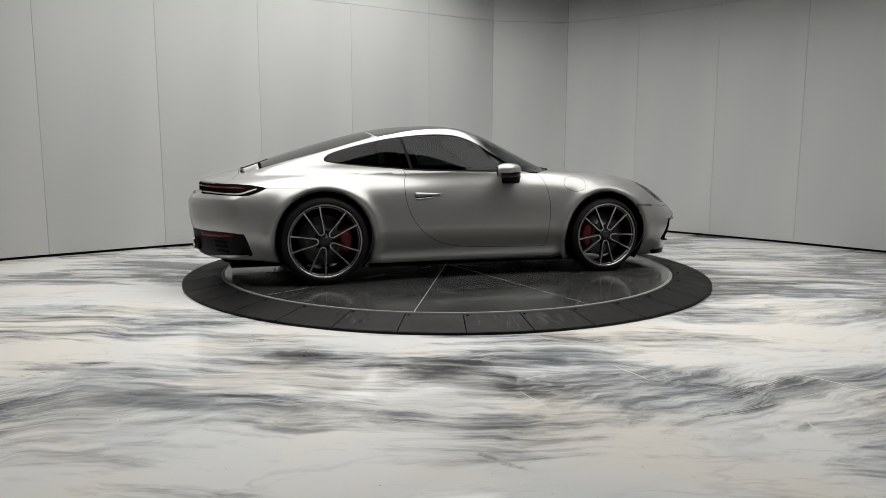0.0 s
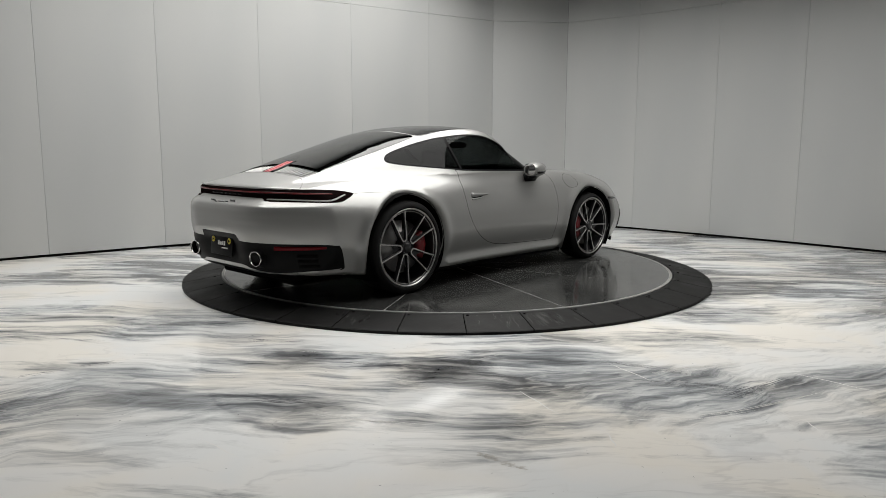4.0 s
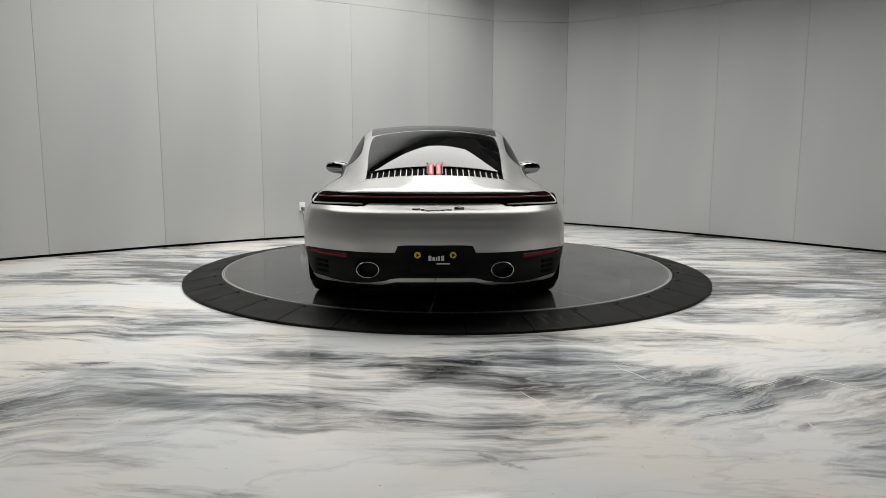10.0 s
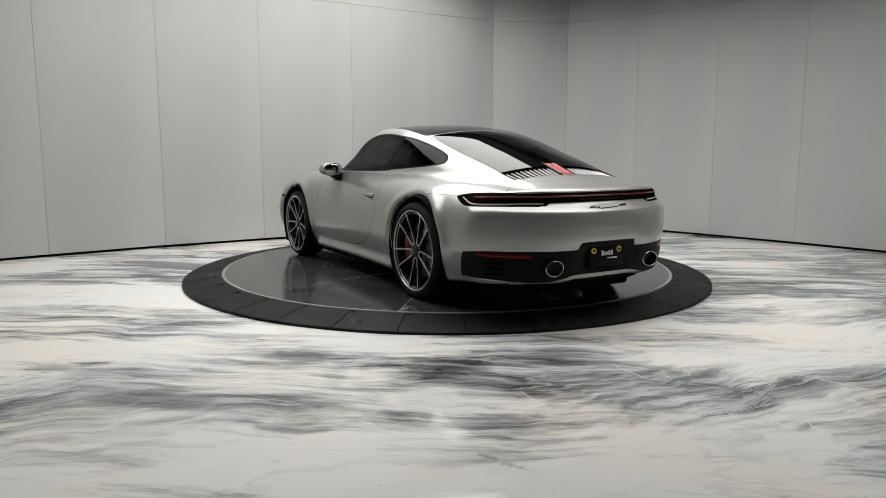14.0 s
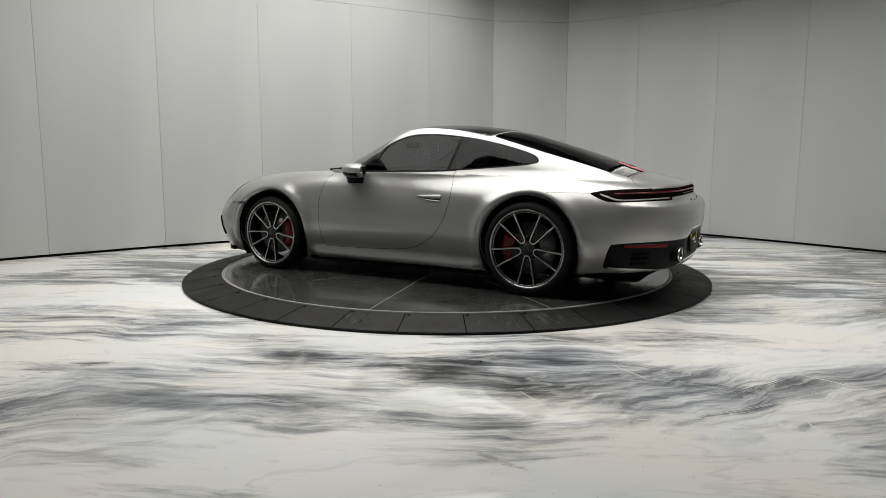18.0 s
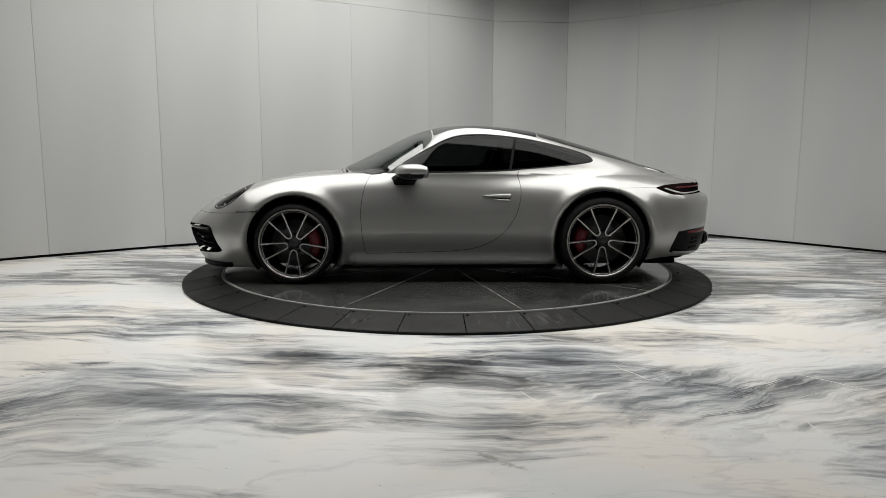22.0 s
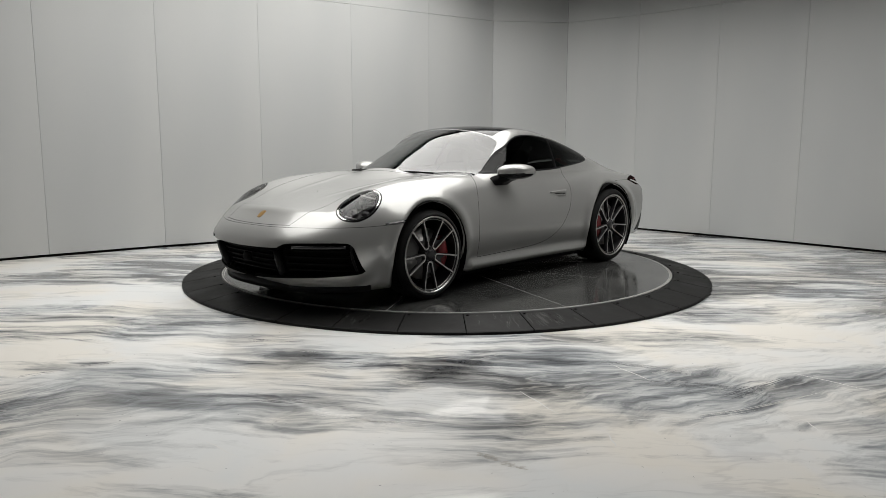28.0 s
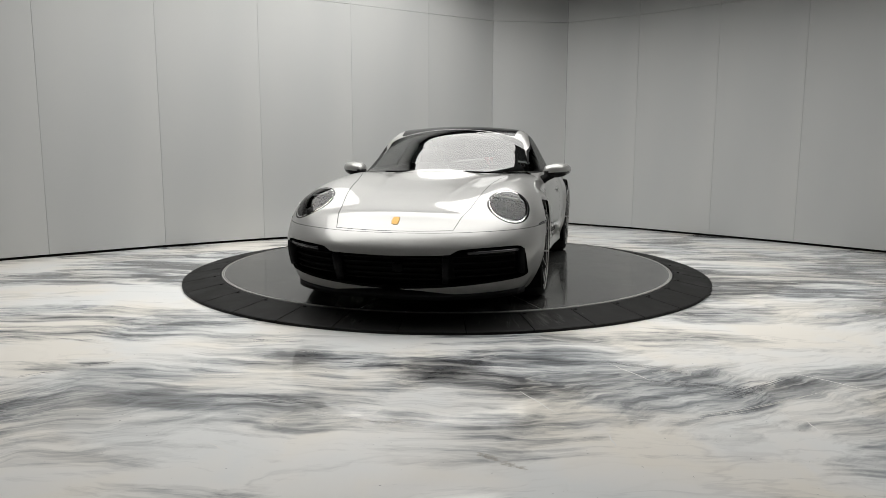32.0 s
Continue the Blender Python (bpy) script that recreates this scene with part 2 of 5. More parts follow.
def lathe(bm, profile, n=48, close=False, axis="y"):
    """Turn a profile of (radius, along) about an axis."""
    rings = []
    for r, a in profile:
        ring = []
        for i in range(n):
            c, s = math.cos(2 * math.pi * i / n) * r, math.sin(2 * math.pi * i / n) * r
            ring.append(bm.verts.new((c, a, s) if axis == "y" else (c, s, a)))
        rings.append(ring)
    pairs = list(zip(rings, rings[1:])) + ([(rings[-1], rings[0])] if close else [])
    for p, q in pairs:
        for i in range(n):
            j = (i + 1) % n
            bm.faces.new((p[i], p[j], q[j], q[i]))
    return rings


def tube(bm, path, radius, n=8, closed=False):
    pts = [Vector(p) for p in path]
    rings = []
    for i, p in enumerate(pts):
        if closed:
            d = pts[(i + 1) % len(pts)] - pts[i - 1]
        else:
            d = pts[min(i + 1, len(pts) - 1)] - pts[max(i - 1, 0)]
        q = d.to_track_quat("Z", "Y")
        rings.append([bm.verts.new(p + q @ Vector((math.cos(2 * math.pi * k / n) * radius, math.sin(2 * math.pi * k / n) * radius, 0))) for k in range(n)])
    for a, b in list(zip(rings, rings[1:])) + ([(rings[-1], rings[0])] if closed else []):
        for k in range(n):
            bm.faces.new((a[k], a[(k + 1) % n], b[(k + 1) % n], b[k]))
    if not closed:
        bm.faces.new(rings[0][::-1]), bm.faces.new(rings[-1])


# ---------------------------------------------------------------- the room
WALL = [(-7.2, -6.5), (-6.35, -3.0), (-5.09, -0.03), (-4.153, 0.754), (-3.22, 1.497), (-2.25, 2.15), (-1.22, 2.75), (-0.25, 3.4), (0.66, 3.98), (1.75, 4.12), (2.62, 3.48), (3.43, 2.70), (4.18, 1.956), (5.0, 1.05), (6.3, -2.5), (7.0, -6.5)]
WALL_TOP, SEAM_Z = CEILING, 2.93


def build_room():
    bm = bmesh.new()
    box(bm, (-9, -13, -0.1), (9, 8, 0))
    tagged(part("floor", bm, M["floor"], smooth=False), "glossy white and grey marbled epoxy floor", "floor", kind="structure")
    bm = bmesh.new()
    box(bm, (-9, -13, CEILING), (9, 8, CEILING + .1))
    tagged(part("ceiling", bm, M["ceiling"], smooth=False), "dark ceiling above the showroom", "ceiling", kind="structure")
    panel = tagged(new("ceiling_light"), "large white luminous stretch ceiling over the turntable", "ceiling light")
    bm = bmesh.new()
    rim = [(-3.6, -2.3), (4.6, -2.3), (4.6, -1.3), (3.1, -.2), (2.4, 1.0), (1.6, 2.0), (.6, 2.95), (-.3, 2.85), (-1.2, 2.35), (-2.1, 1.6), (-2.9, .5), (-3.6, -.4)]
    bm.faces.new([bm.verts.new((x, y, CEILING - .02)) for x, y in rim][::-1])
    part("diffuser", bm, M["glow"], panel, smooth=False)
    # edge round the diffuser; unseen deep skirt added at right keeps light off the wall
    bm = bmesh.new()
    lo = [bm.verts.new((x, y, CEILING - (.5 if x > .5 and y > -1 else .03))) for x, y in rim]
    hi = [bm.verts.new((x, y, CEILING)) for x, y in rim]
    for i in range(len(rim)):
        k = (i + 1) % len(rim)
        bm.faces.new((lo[i], lo[k], hi[k], hi[i]))
    part("edge_light_block", bm, M["black"], panel, smooth=False)
    wall = tagged(new("wall_north"), "curved wall of pale grey panels with thin seams", "wall", kind="structure")
    bm = bmesh.new()
    for (x0, y0), (x1, y1) in zip(WALL, WALL[1:]):
        d = Vector((x1 - x0, y1 - y0, 0)).normalized()
        nrm = Vector((-d.y, d.x, 0))
        vs = [bm.verts.new((x0 + nrm.x * a, y0 + nrm.y * a, z)) for a in (0.03, 0.2) for z in (0, WALL_TOP)]
        ws = [bm.verts.new((x1 + nrm.x * a, y1 + nrm.y * a, z)) for a in (0.03, 0.2) for z in (0, WALL_TOP)]
        bm.faces.new((vs[0], ws[0], ws[1], vs[1])), bm.faces.new((vs[2], vs[3], ws[3], ws[2]))
    part("backing", bm, M["seam"], wall, smooth=False)
    for i, ((x0, y0), (x1, y1)) in enumerate(zip(WALL, WALL[1:])):
        length = math.hypot(x1 - x0, y1 - y0)
        a = math.atan2(y1 - y0, x1 - x0)
        for z0, z1 in ((0.028, SEAM_Z - 0.002), (SEAM_Z + 0.002, WALL_TOP)):
            bm = bmesh.new()
            box(bm, (0.0013, 0, z0), (length - 0.0013, 0.025, z1))
            # the outermost panels are out of view and take the bounce grey
            ob = part("panel", bm, M["wall"] if 1 < i < 13 else M["bounce_wall"], wall, smooth=False)
            ob.matrix_basis = Matrix.Translation((x0, y0, 0)) @ Matrix.Rotation(a, 4, "Z")
        # black strip along the foot of the panels, set slightly back
        bm = bmesh.new()
        box(bm, (0, .012, 0), (length, .026, .026))
        ob = part("base_strip", bm, M["dark"], wall, smooth=False)
        ob.matrix_basis = Matrix.Translation((x0, y0, 0)) @ Matrix.Rotation(a, 4, "Z")
    d = Vector((WALL[6][0] - WALL[5][0], WALL[6][1] - WALL[5][1], 0)).normalized()
    spot = Matrix.Translation(Vector((WALL[5][0], WALL[5][1], 0)) + d * .49) @ Matrix.Rotation(math.atan2(d.y, d.x), 4, "Z")
    outlet = tagged(new("wall_outlet"), "white wall socket with a plug and hanging cable", "socket")
    outlet.matrix_basis = spot @ pose(0, 0, .40)
    bm = bmesh.new()
    box(bm, (-.038, -.008, -.055), (.038, 0, .055), .003)
    part("cover_plate", bm, M["white"], outlet)
    bm = bmesh.new()
    box(bm, (-.018, -.045, -.05), (.022, -.008, -.005), .006)
    part("plug", bm, M["badge_grey"], outlet)
    bm = bmesh.new()
    tube(bm, [(.0, -.03, -.04), (.003, -.04, -.10), (.01, -.04, -.2), (.05, -.04, -.27), (.11, -.05, -.33), (.15, -.05, -.385), (.17, -.045, -.394)], .008, 8)
    part("cable", bm, M["badge_grey"], outlet)
    # unseen walls added behind the camera; their grey bounces light on to the car
    for name, lo, hi in (("unseen_wall_west", (-8.2, -12.2, 0), (-8.0, -6.4, CEILING)), ("unseen_wall_east", (8.0, -12.2, 0), (8.2, -6.4, CEILING)), ("unseen_wall_south", (-8.2, -12.4, 0), (8.2, -12.2, CEILING))):
        bm = bmesh.new()
        box(bm, lo, hi)
        tagged(part(name, bm, M["bounce_wall"], smooth=False), "unseen grey wall added to close the room and bounce light", "wall", kind="structure")


# fine scratches and tyre prints on the floor: start, end, width
SCRATCHES = ((.354, -3.36, .49, -3.65, .006), (1.796, -3.064, 2.079, -3.369, .008), (.658, -3.86, .664, -3.994, .006), (1.538, -3.703, 1.535, -3.868, .006), (-.961, -3.946, -.775, -4.112, .005), (.884, -2.921, 1.038, -3.218, .006))
PRINTS = ((.12, -4.062, .198, -4.116), (.206, -4.14, .291, -4.191), (1.875, -2.313, 2.006, -2.416))


# bundles of bristle strokes in the marbling: start, end, width, dark or pale
STROKES = ((-1.95, -3.0, -1.74, -2.88, .07, 1), (-2.17, -3.17, -1.97, -3.08, .05, 1), (-1.24, -2.44, -.85, -2.50, .05, 1), (-.62, -2.88, .30, -2.97, .06, 1), (-1.0, -3.42, -.55, -3.55, .10, 1), (.80, -2.86, 1.32, -3.12, .09, 1), (.95, -3.22, 1.62, -3.42, .16, 1), (1.30, -3.44, 1.75, -3.12, .10, 1), (-2.5, -2.42, -2.05, -2.5, .06, 1), (.70, -3.75, 1.78, -3.36, .05, 0), (1.05, -3.05, 1.70, -2.85, .06, 0), (-.9, -2.66, .1, -2.72, .07, 0), (-.65, -3.60, -.05, -3.80, .05, 0))


def build_floor_marks():
    rnd = random.Random(7)
    for shade, name, label in ((1, "dark_strokes", "dark grey brush strokes in the marbled epoxy floor"), (0, "pale_strokes", "pale brush strokes in the marbled epoxy floor")):
        bm = bmesh.new()
        for x0, y0, x1, y1, w, kind in STROKES:
            if kind != shade:
                continue
            a, d = Vector((x0, y0, .0004)), Vector((x1 - x0, y1 - y0, 0))
            side = Vector((-d.y, d.x, 0)).normalized()
            bend = rnd.uniform(-.06, .06) * d.length
            for k in range(int(w * 260)):
                u0 = rnd.uniform(0, .7)
                u1 = min(1.0, u0 + rnd.uniform(.08, .45))
                off = rnd.gauss(0, w * .32)
                half = rnd.uniform(.0006, .0028)
                rows = []
                for j in range(6):
                    u = u0 + (u1 - u0) * j / 5
                    c = a + d * u + side * (off * (1 - .4 * u) + bend * math.sin(math.pi * u))
                    q = side * half * math.sin(math.pi * (j + .3) / 5.6)
                    rows.append((bm.verts.new(c - q), bm.verts.new(c + q)))
                for p, q in zip(rows, rows[1:]):
                    bm.faces.new((p[0], q[0], q[1], p[1]))
        tagged(part(name, bm, M["stroke"] if shade else M["scratch"], smooth=False), label, "floor strokes", kind="stuff")
    bm = bmesh.new()
    for x0, y0, x1, y1, w in SCRATCHES:
        d = Vector((x1 - x0, y1 - y0, 0))
        n = Vector((-d.y, d.x, 0)).normalized() * w / 2
        rows = []
        for k in range(9):
            p = Vector((x0, y0, .0006)) + d * k / 8 + n * .9 * math.sin(k * 1.3 + x0 * 9)
            q = n * math.sin(math.pi * (k + .6) / 9.2)
            rows.append((bm.verts.new(p - q), bm.verts.new(p + q)))
        for a, b in zip(rows, rows[1:]):
            bm.faces.new((a[0], b[0], b[1], a[1]))
    tagged(part("floor_scratches", bm, M["scratch"], smooth=False), "thin pale scratches in the epoxy floor", "scratches", kind="stuff")
    bm = bmesh.new()
    rnd = random.Random(4)
    for x0, y0, x1, y1 in PRINTS:
        for k in range(4):
            for j in range(2):
                if rnd.random() < .15:
                    continue
                c = Vector((x0 + (x1 - x0) * (k + .5) / 4, y0 + (y1 - y0) * (k + .5) / 4 + j * .018 - .009, .0007))
                for i in range(3):
                    o = c + Vector((rnd.uniform(-.008, .008), (i - 1) * .005, 0))
                    l = rnd.uniform(.006, .012)
                    bm.faces.new([bm.verts.new(o + Vector(v)) for v in ((-l, -.0012, 0), (l, -.0006, 0), (l, .0014, 0), (-l, .0009, 0))])
    tagged(part("tyre_prints", bm, M["print"], smooth=False), "faint brown tyre tread prints on the floor", "tyre prints", kind="stuff")


# ---------------------------------------------------------------- the turntable
R_OUT, R_DISC = 2.340, 2.02


def build_turntable():
    disc = tagged(new("turntable_disc"), "round dark grey turning platform with radial seams", "turntable")
    bm = bmesh.new()
    lathe(bm, [(0.001, -.0008), (R_DISC - .02, -.0008), (R_DISC - .02, -.06), (0.001, -.06)], 128, axis="z")
    part("seam_bed", bm, M["seam"], disc, smooth=False)
    for i in range(10):
        bm = bmesh.new()
        a0, a1, k = radians(-76.5 + 36 * i), radians(-76.5 + 36 * (i + 1)), 14
        gap = .0032
        mid = (a0 + a1) / 2
        off = Vector((math.cos(mid), math.sin(mid), 0)) * gap / math.sin(radians(18))
        tip = bm.verts.new(off)
        low = bm.verts.new(off + Vector((0, 0, -.005)))
        arc = [bm.verts.new(Vector((math.cos(a0 + (a1 - a0) * j / k), math.sin(a0 + (a1 - a0) * j / k), 0)) * (R_DISC - .026)) for j in range(k + 1)]
        t0, t1 = Vector((-math.sin(a0), math.cos(a0), 0)), Vector((math.sin(a1), -math.cos(a1), 0))
        arc[0].co += t0 * gap
        arc[-1].co += t1 * gap
        arc_low = [bm.verts.new(v.co + Vector((0, 0, -.005))) for v in arc]
        bm.faces.new([tip] + arc)
        loop, loop_low = [tip] + arc, [low] + arc_low
        for j in range(len(loop)):
            q = (j + 1) % len(loop)
            bm.faces.new((loop[j], loop_low[j], loop_low[q], loop[q]))
        part("plate", bm, M["disc"], disc, smooth=False)
    bm = bmesh.new()
    lathe(bm, [(R_DISC - .016, -.004), (R_DISC - .016, .001), (R_DISC - .003, .001), (R_DISC, -.003), (R_DISC, -.06)], 160, axis="z")
    part("edge_band", bm, M["edge"], disc, "light metal edge band", smooth=False)
    ring = tagged(new("turntable_ramp"), "black ramp ring of rubber segments round the turntable", "ramp")
    n = 34
    step = 2 * math.pi / n
    a0 = math.atan2(-2.331, -0.308)
    for i in range(n):
        bm = bmesh.new()
        k = 5
        rows = []
        for j in range(k + 1):
            a = a0 + step * (i + (j / k) * 0.982 + 0.009)
            c, s = math.cos(a), math.sin(a)
            rows.append([bm.verts.new((c * r, s * r, z)) for r, z in ((R_OUT, 0.0), (R_OUT, 0.018), (R_OUT - 0.01, 0.022), (R_DISC + 0.03, 0.066), (R_DISC + 0.012, 0.066), (R_DISC + 0.012, 0.0))])
        for p, q in zip(rows, rows[1:]):
            for u in range(5):
                bm.faces.new((p[u], p[u + 1], q[u + 1], q[u]))
        bm.faces.new(rows[0][::-1]), bm.faces.new(rows[-1])
        part("segment", bm, M["ramp"], ring, smooth=False)
    rnd = random.Random(11)
    pale, pits = bmesh.new(), bmesh.new()

    def mark(bm, deg, t0, t1, w, wob=0.0):
        rows = []
        for k in range(5):
            r = R_DISC + .032 + (.25 * (t0 + (t1 - t0) * k / 4))
            z = .0664 + (r - R_DISC - .03) / (R_OUT - .04 - R_DISC) * (.022 - .066) + .0008
            a = radians(deg + wob * math.sin(k * 1.7 + deg * 9))
            c, d = math.cos(a), math.sin(a)
            h = w * (1.2 - .8 * abs(k - 2) / 2) / 2
            rows.append((bm.verts.new((c * r + d * h, d * r - c * h, z)), bm.verts.new((c * r - d * h, d * r + c * h, z))))
        for p, q in zip(rows, rows[1:]):
            bm.faces.new((p[0], q[0], q[1], p[1]))
    # pale streaks: scuffs, and glints of light on the rubber painted as marks
    for k in range(120):
        deg = rnd.choice((rnd.gauss(-78, 2.2), rnd.gauss(-73.5, 1.4), rnd.gauss(-70, 3), rnd.gauss(-106.5, 1.5)))
        t0 = rnd.uniform(.0, .7)
        mark(pale, deg, t0, min(t0 + rnd.uniform(.08, .45), 1.0), rnd.uniform(.0008, .003), .12)
    for k in range(26):
        t0 = rnd.uniform(.1, .6)
        mark(pits, rnd.choice((rnd.gauss(-109.5, 1.0), rnd.gauss(-104.3, .4), rnd.gauss(-70.5, 1.0))), t0, t0 + rnd.uniform(.03, .2), rnd.uniform(.004, .011), .2)
    tagged(part("scuffs_and_glints", pale, M["scuff_glint"], ring, smooth=False), kind="stuff")
    tagged(part("gouges", pits, M["gouge"], ring, smooth=False), kind="stuff")
    bm = bmesh.new()
    lathe(bm, [(R_OUT - .004, .0), (R_OUT - .004, .012), (R_DISC + .03, .056), (R_DISC + .014, .056)], 160, axis="z")
    part("ramp_base", bm, M["dark"], ring, smooth=False)
    for i in range(n):
        for off in (.013,):
            bm = bmesh.new()
            lathe(bm, [(.001, .004), (.008, .004), (.011, .0)], 12, axis="z")
            a = a0 + step * i + off
            ob = part("bolt", bm, M["dark"], ring, smooth=False)
            ob.matrix_basis = pose((R_DISC + .055) * math.cos(a), (R_DISC + .055) * math.sin(a), .0635)
    bm = bmesh.new()
    lathe(bm, [(R_DISC + 0.003, 0.0), (R_DISC + 0.003, 0.06), (R_DISC + 0.011, 0.06), (R_DISC + 0.011, 0.0)], 128, axis="z")
    part("gap_trim", bm, M["black"], ring, smooth=False)
    return disc


# ---------------------------------------------------------------- the car's surface
def curve(*pts):
    xs, ys = np.array(pts, float).T
    o = np.argsort(xs)
    xs, ys = xs[o], ys[o]
    h = np.diff(xs)
    d = np.diff(ys) / h
    m = np.empty_like(ys)
    m[0], m[-1] = d[0], d[-1]
    m[1:-1] = (d[:-1] * h[1:] + d[1:] * h[:-1]) / (h[1:] + h[:-1])

    def at(x):
        x = np.clip(x, xs[0], xs[-1])
        i = np.clip(np.searchsorted(xs, x) - 1, 0, len(h) - 1)
        t = (x - xs[i]) / h[i]
        return (ys[i] * (2 * t**3 - 3 * t**2 + 1) + m[i] * h[i] * (t**3 - 2 * t**2 + t) + ys[i + 1] * (3 * t**2 - 2 * t**3) + m[i + 1] * h[i] * (t**3 - t**2))
    return at


def smax(a, b, k):
    h = np.maximum(k - np.abs(a - b), 0) / k
    return np.maximum(a, b) + h * h * k * 0.25


def smin(a, b, k):
    return -smax(-a, -b, k)


WB = 1.225
RF, RR = 0.322, 0.348
deck_c = curve((2.3, .44), (2.2, .515), (2.13, .558), (2.05, .598), (1.95, .637), (1.8, .688), (1.5, .757), (1.2, .808), (.95, .85), (.6, .865), (0, .865), (-1, .865), (-1.5, .875), (-1.85, .872), (-2.0, .847), (-2.2, .803), (-2.35, .77))
crown = curve((2.3, .44), (2.1, .52), (1.95, .60), (1.8, .682), (1.65, .765), (1.5, .813), (1.35, .842), (1.2, .856), (.9, .874), (.5, .873), (0, .865), (-.5, .868), (-1.0, .875), (-1.4, .868), (-1.7, .842), (-2.0, .805), (-2.3, .765))
drop = curve((2.3, .02), (1.6, .04), (1.0, .03), (0, .0), (-.6, .02), (-1.2, .05), (-1.8, .05), (-2.3, .03))
width = curve((2.3, .84), (2.0, .885), (1.7, .905), (1.225, .910), (.85, .885), (.4, .868), (0, .866), (-.4, .874), (-.8, .897), (-1.1, .909), (-1.35, .910), (-1.7, .888), (-2.0, .85), (-2.3, .80))
lean = curve((2.3, .20), (1.6, .09), (1.2, .08), (.8, .10), (0, .105), (-.6, .09), (-1.2, .06), (-1.65, .085), (-2.0, .12), (-2.3, .14))
corner = curve((2.3, .08), (1.9, .12), (1.5, .15), (1.2, .17), (.7, .12), (0, .11), (-.6, .15), (-1.2, .22), (-1.8, .20), (-2.3, .10))
nose = curve((.08, 2.05), (.13, 2.105), (.2, 2.162), (.3, 2.210), (.41, 2.236), (.46, 2.230), (.51, 2.203), (.56, 2.168), (.7, 2.06), (.9, 1.93), (1.2, 1.7))
tail = curve((.08, -2.06), (.16, -2.13), (.21, -2.195), (.26, -2.22), (.34, -2.243), (.42, -2.25), (.47, -2.262), (.6, -2.268), (.655, -2.262), (.685, -2.243), (.705, -2.208), (.722, -2.185), (.78, -2.178), (.81, -2.17), (.9, -2.12), (1.2, -1.9))
roof_c = curve((1.3, .66), (.97, .868), (.79, .952), (.540, 1.075), (.30, 1.187), (.11, 1.243), (-.117, 1.267), (-.37, 1.263), (-.6, 1.242), (-.80, 1.208), (-1.15, 1.117), (-1.44, 1.03), (-1.68, .95), (-1.85, .888), (-2.0, .835), (-2.3, .72))
cab_y = curve((1.3, .60), (.9, .70), (.5, .748), (0, .765), (-.4, .757), (-.8, .722), (-1.2, .655), (-1.6, .57), (-2.0, .47), (-2.3, .4))
cab_lean = curve((1.3, .45), (0, .52), (-.6, .54), (-1.2, .57), (-2.3, .60))


under = curve((2.3, .125), (1.6, .112), (0, .112), (-.85, .112), (-1.6, .18), (-1.75, .198), (-2.3, .212))


def field(p):
    x, y, z = p[:, 0], np.abs(p[:, 1]), p[:, 2]
    # flanks
    w = width(x) - lean(x) * (np.maximum(z - .52, 0) / .36) ** 2 - .07 * (np.maximum(.45 - z, 0) / .25) ** 2
    w = w + .060 * np.exp(-((z - .165) / .05) ** 2) * np.clip((.86 - np.abs(x + .02)) / .10, 0, 1)
    for cx, cz, r in ((WB, .338, .371), (-WB, .364, .387)):
        d = np.hypot(x - cx, z - cz)
        w = w + .022 * np.exp(-((d - r - .03) / .05) ** 2) - .034 * np.clip((r + .032 - d) / .052, 0, 1) ** 2
    side = y - w
    # upper face with the crowns of the wings
    c, f = deck_c(x), crown(x)
    s = np.exp(-((y - .66) / .22) ** 2)
    s0 = math.exp(-(.66 / .22) ** 2)
    top = z - (c + (f - c) * (s - s0) / (1 - s0) - drop(x) * (np.maximum(y - .55, 0) / .3) ** 2)
    ridge = np.exp(-((y - (.36 - .19 * (x - 1.0))) / .028) ** 2) * np.clip((x - .95) / .12, 0, 1) * np.clip((1.75 - x) / .45, 0, 1)
    top = top - .005 * ridge
    k = corner(x)
    front = x - (nose(z) - .45 * (y / .9) ** 2.8)
    rear = (tail(z) + .42 * (y / .9) ** 3.2 + .03 * np.exp(-(y / .25) ** 4 - ((z - .375) / .09) ** 4)) - x
    low = under(x) - z
    f0 = smax(side, top, k)
    f0 = smax(f0, front, .10)
    f0 = smax(f0, rear, .05)
    f0 = smax(f0, low, .03)
    # cabin
    xs = x + np.where(x > -.2, .26 * np.clip((x + .15) / .35, 0, 1), -.17 * np.clip((-.25 - x) / .35, 0, 1) * np.clip((x + 2.1) / .9, .2, 1)) * (y / .6) ** 2
    ctop = z - (roof_c(xs) - .035 * (y / .55) ** 2)
    cside = y - (cab_y(x) - cab_lean(x) * np.maximum(z - .9, -.03) - .22 * np.maximum(z - 1.0, 0) ** 2)
    f1 = smax(cside * .9, ctop, .05 + .04 * np.clip(-.1 - x, 0, .6) / .6)
    f1 = smax(smax(f1, front + .1, .04), rear + .03, .04)
    f1 = smax(f1, .6 - z, .02)
    return smin(f0, f1, .05)


def grad(p):
    e = 1e-4
    g = np.stack([field(p + np.eye(3)[i] * e) - field(p - np.eye(3)[i] * e) for i in range(3)], -1) / (2 * e)
    return g


def unit(v):
    return v / np.maximum(np.linalg.norm(v, axis=-1, keepdims=True), 1e-12)


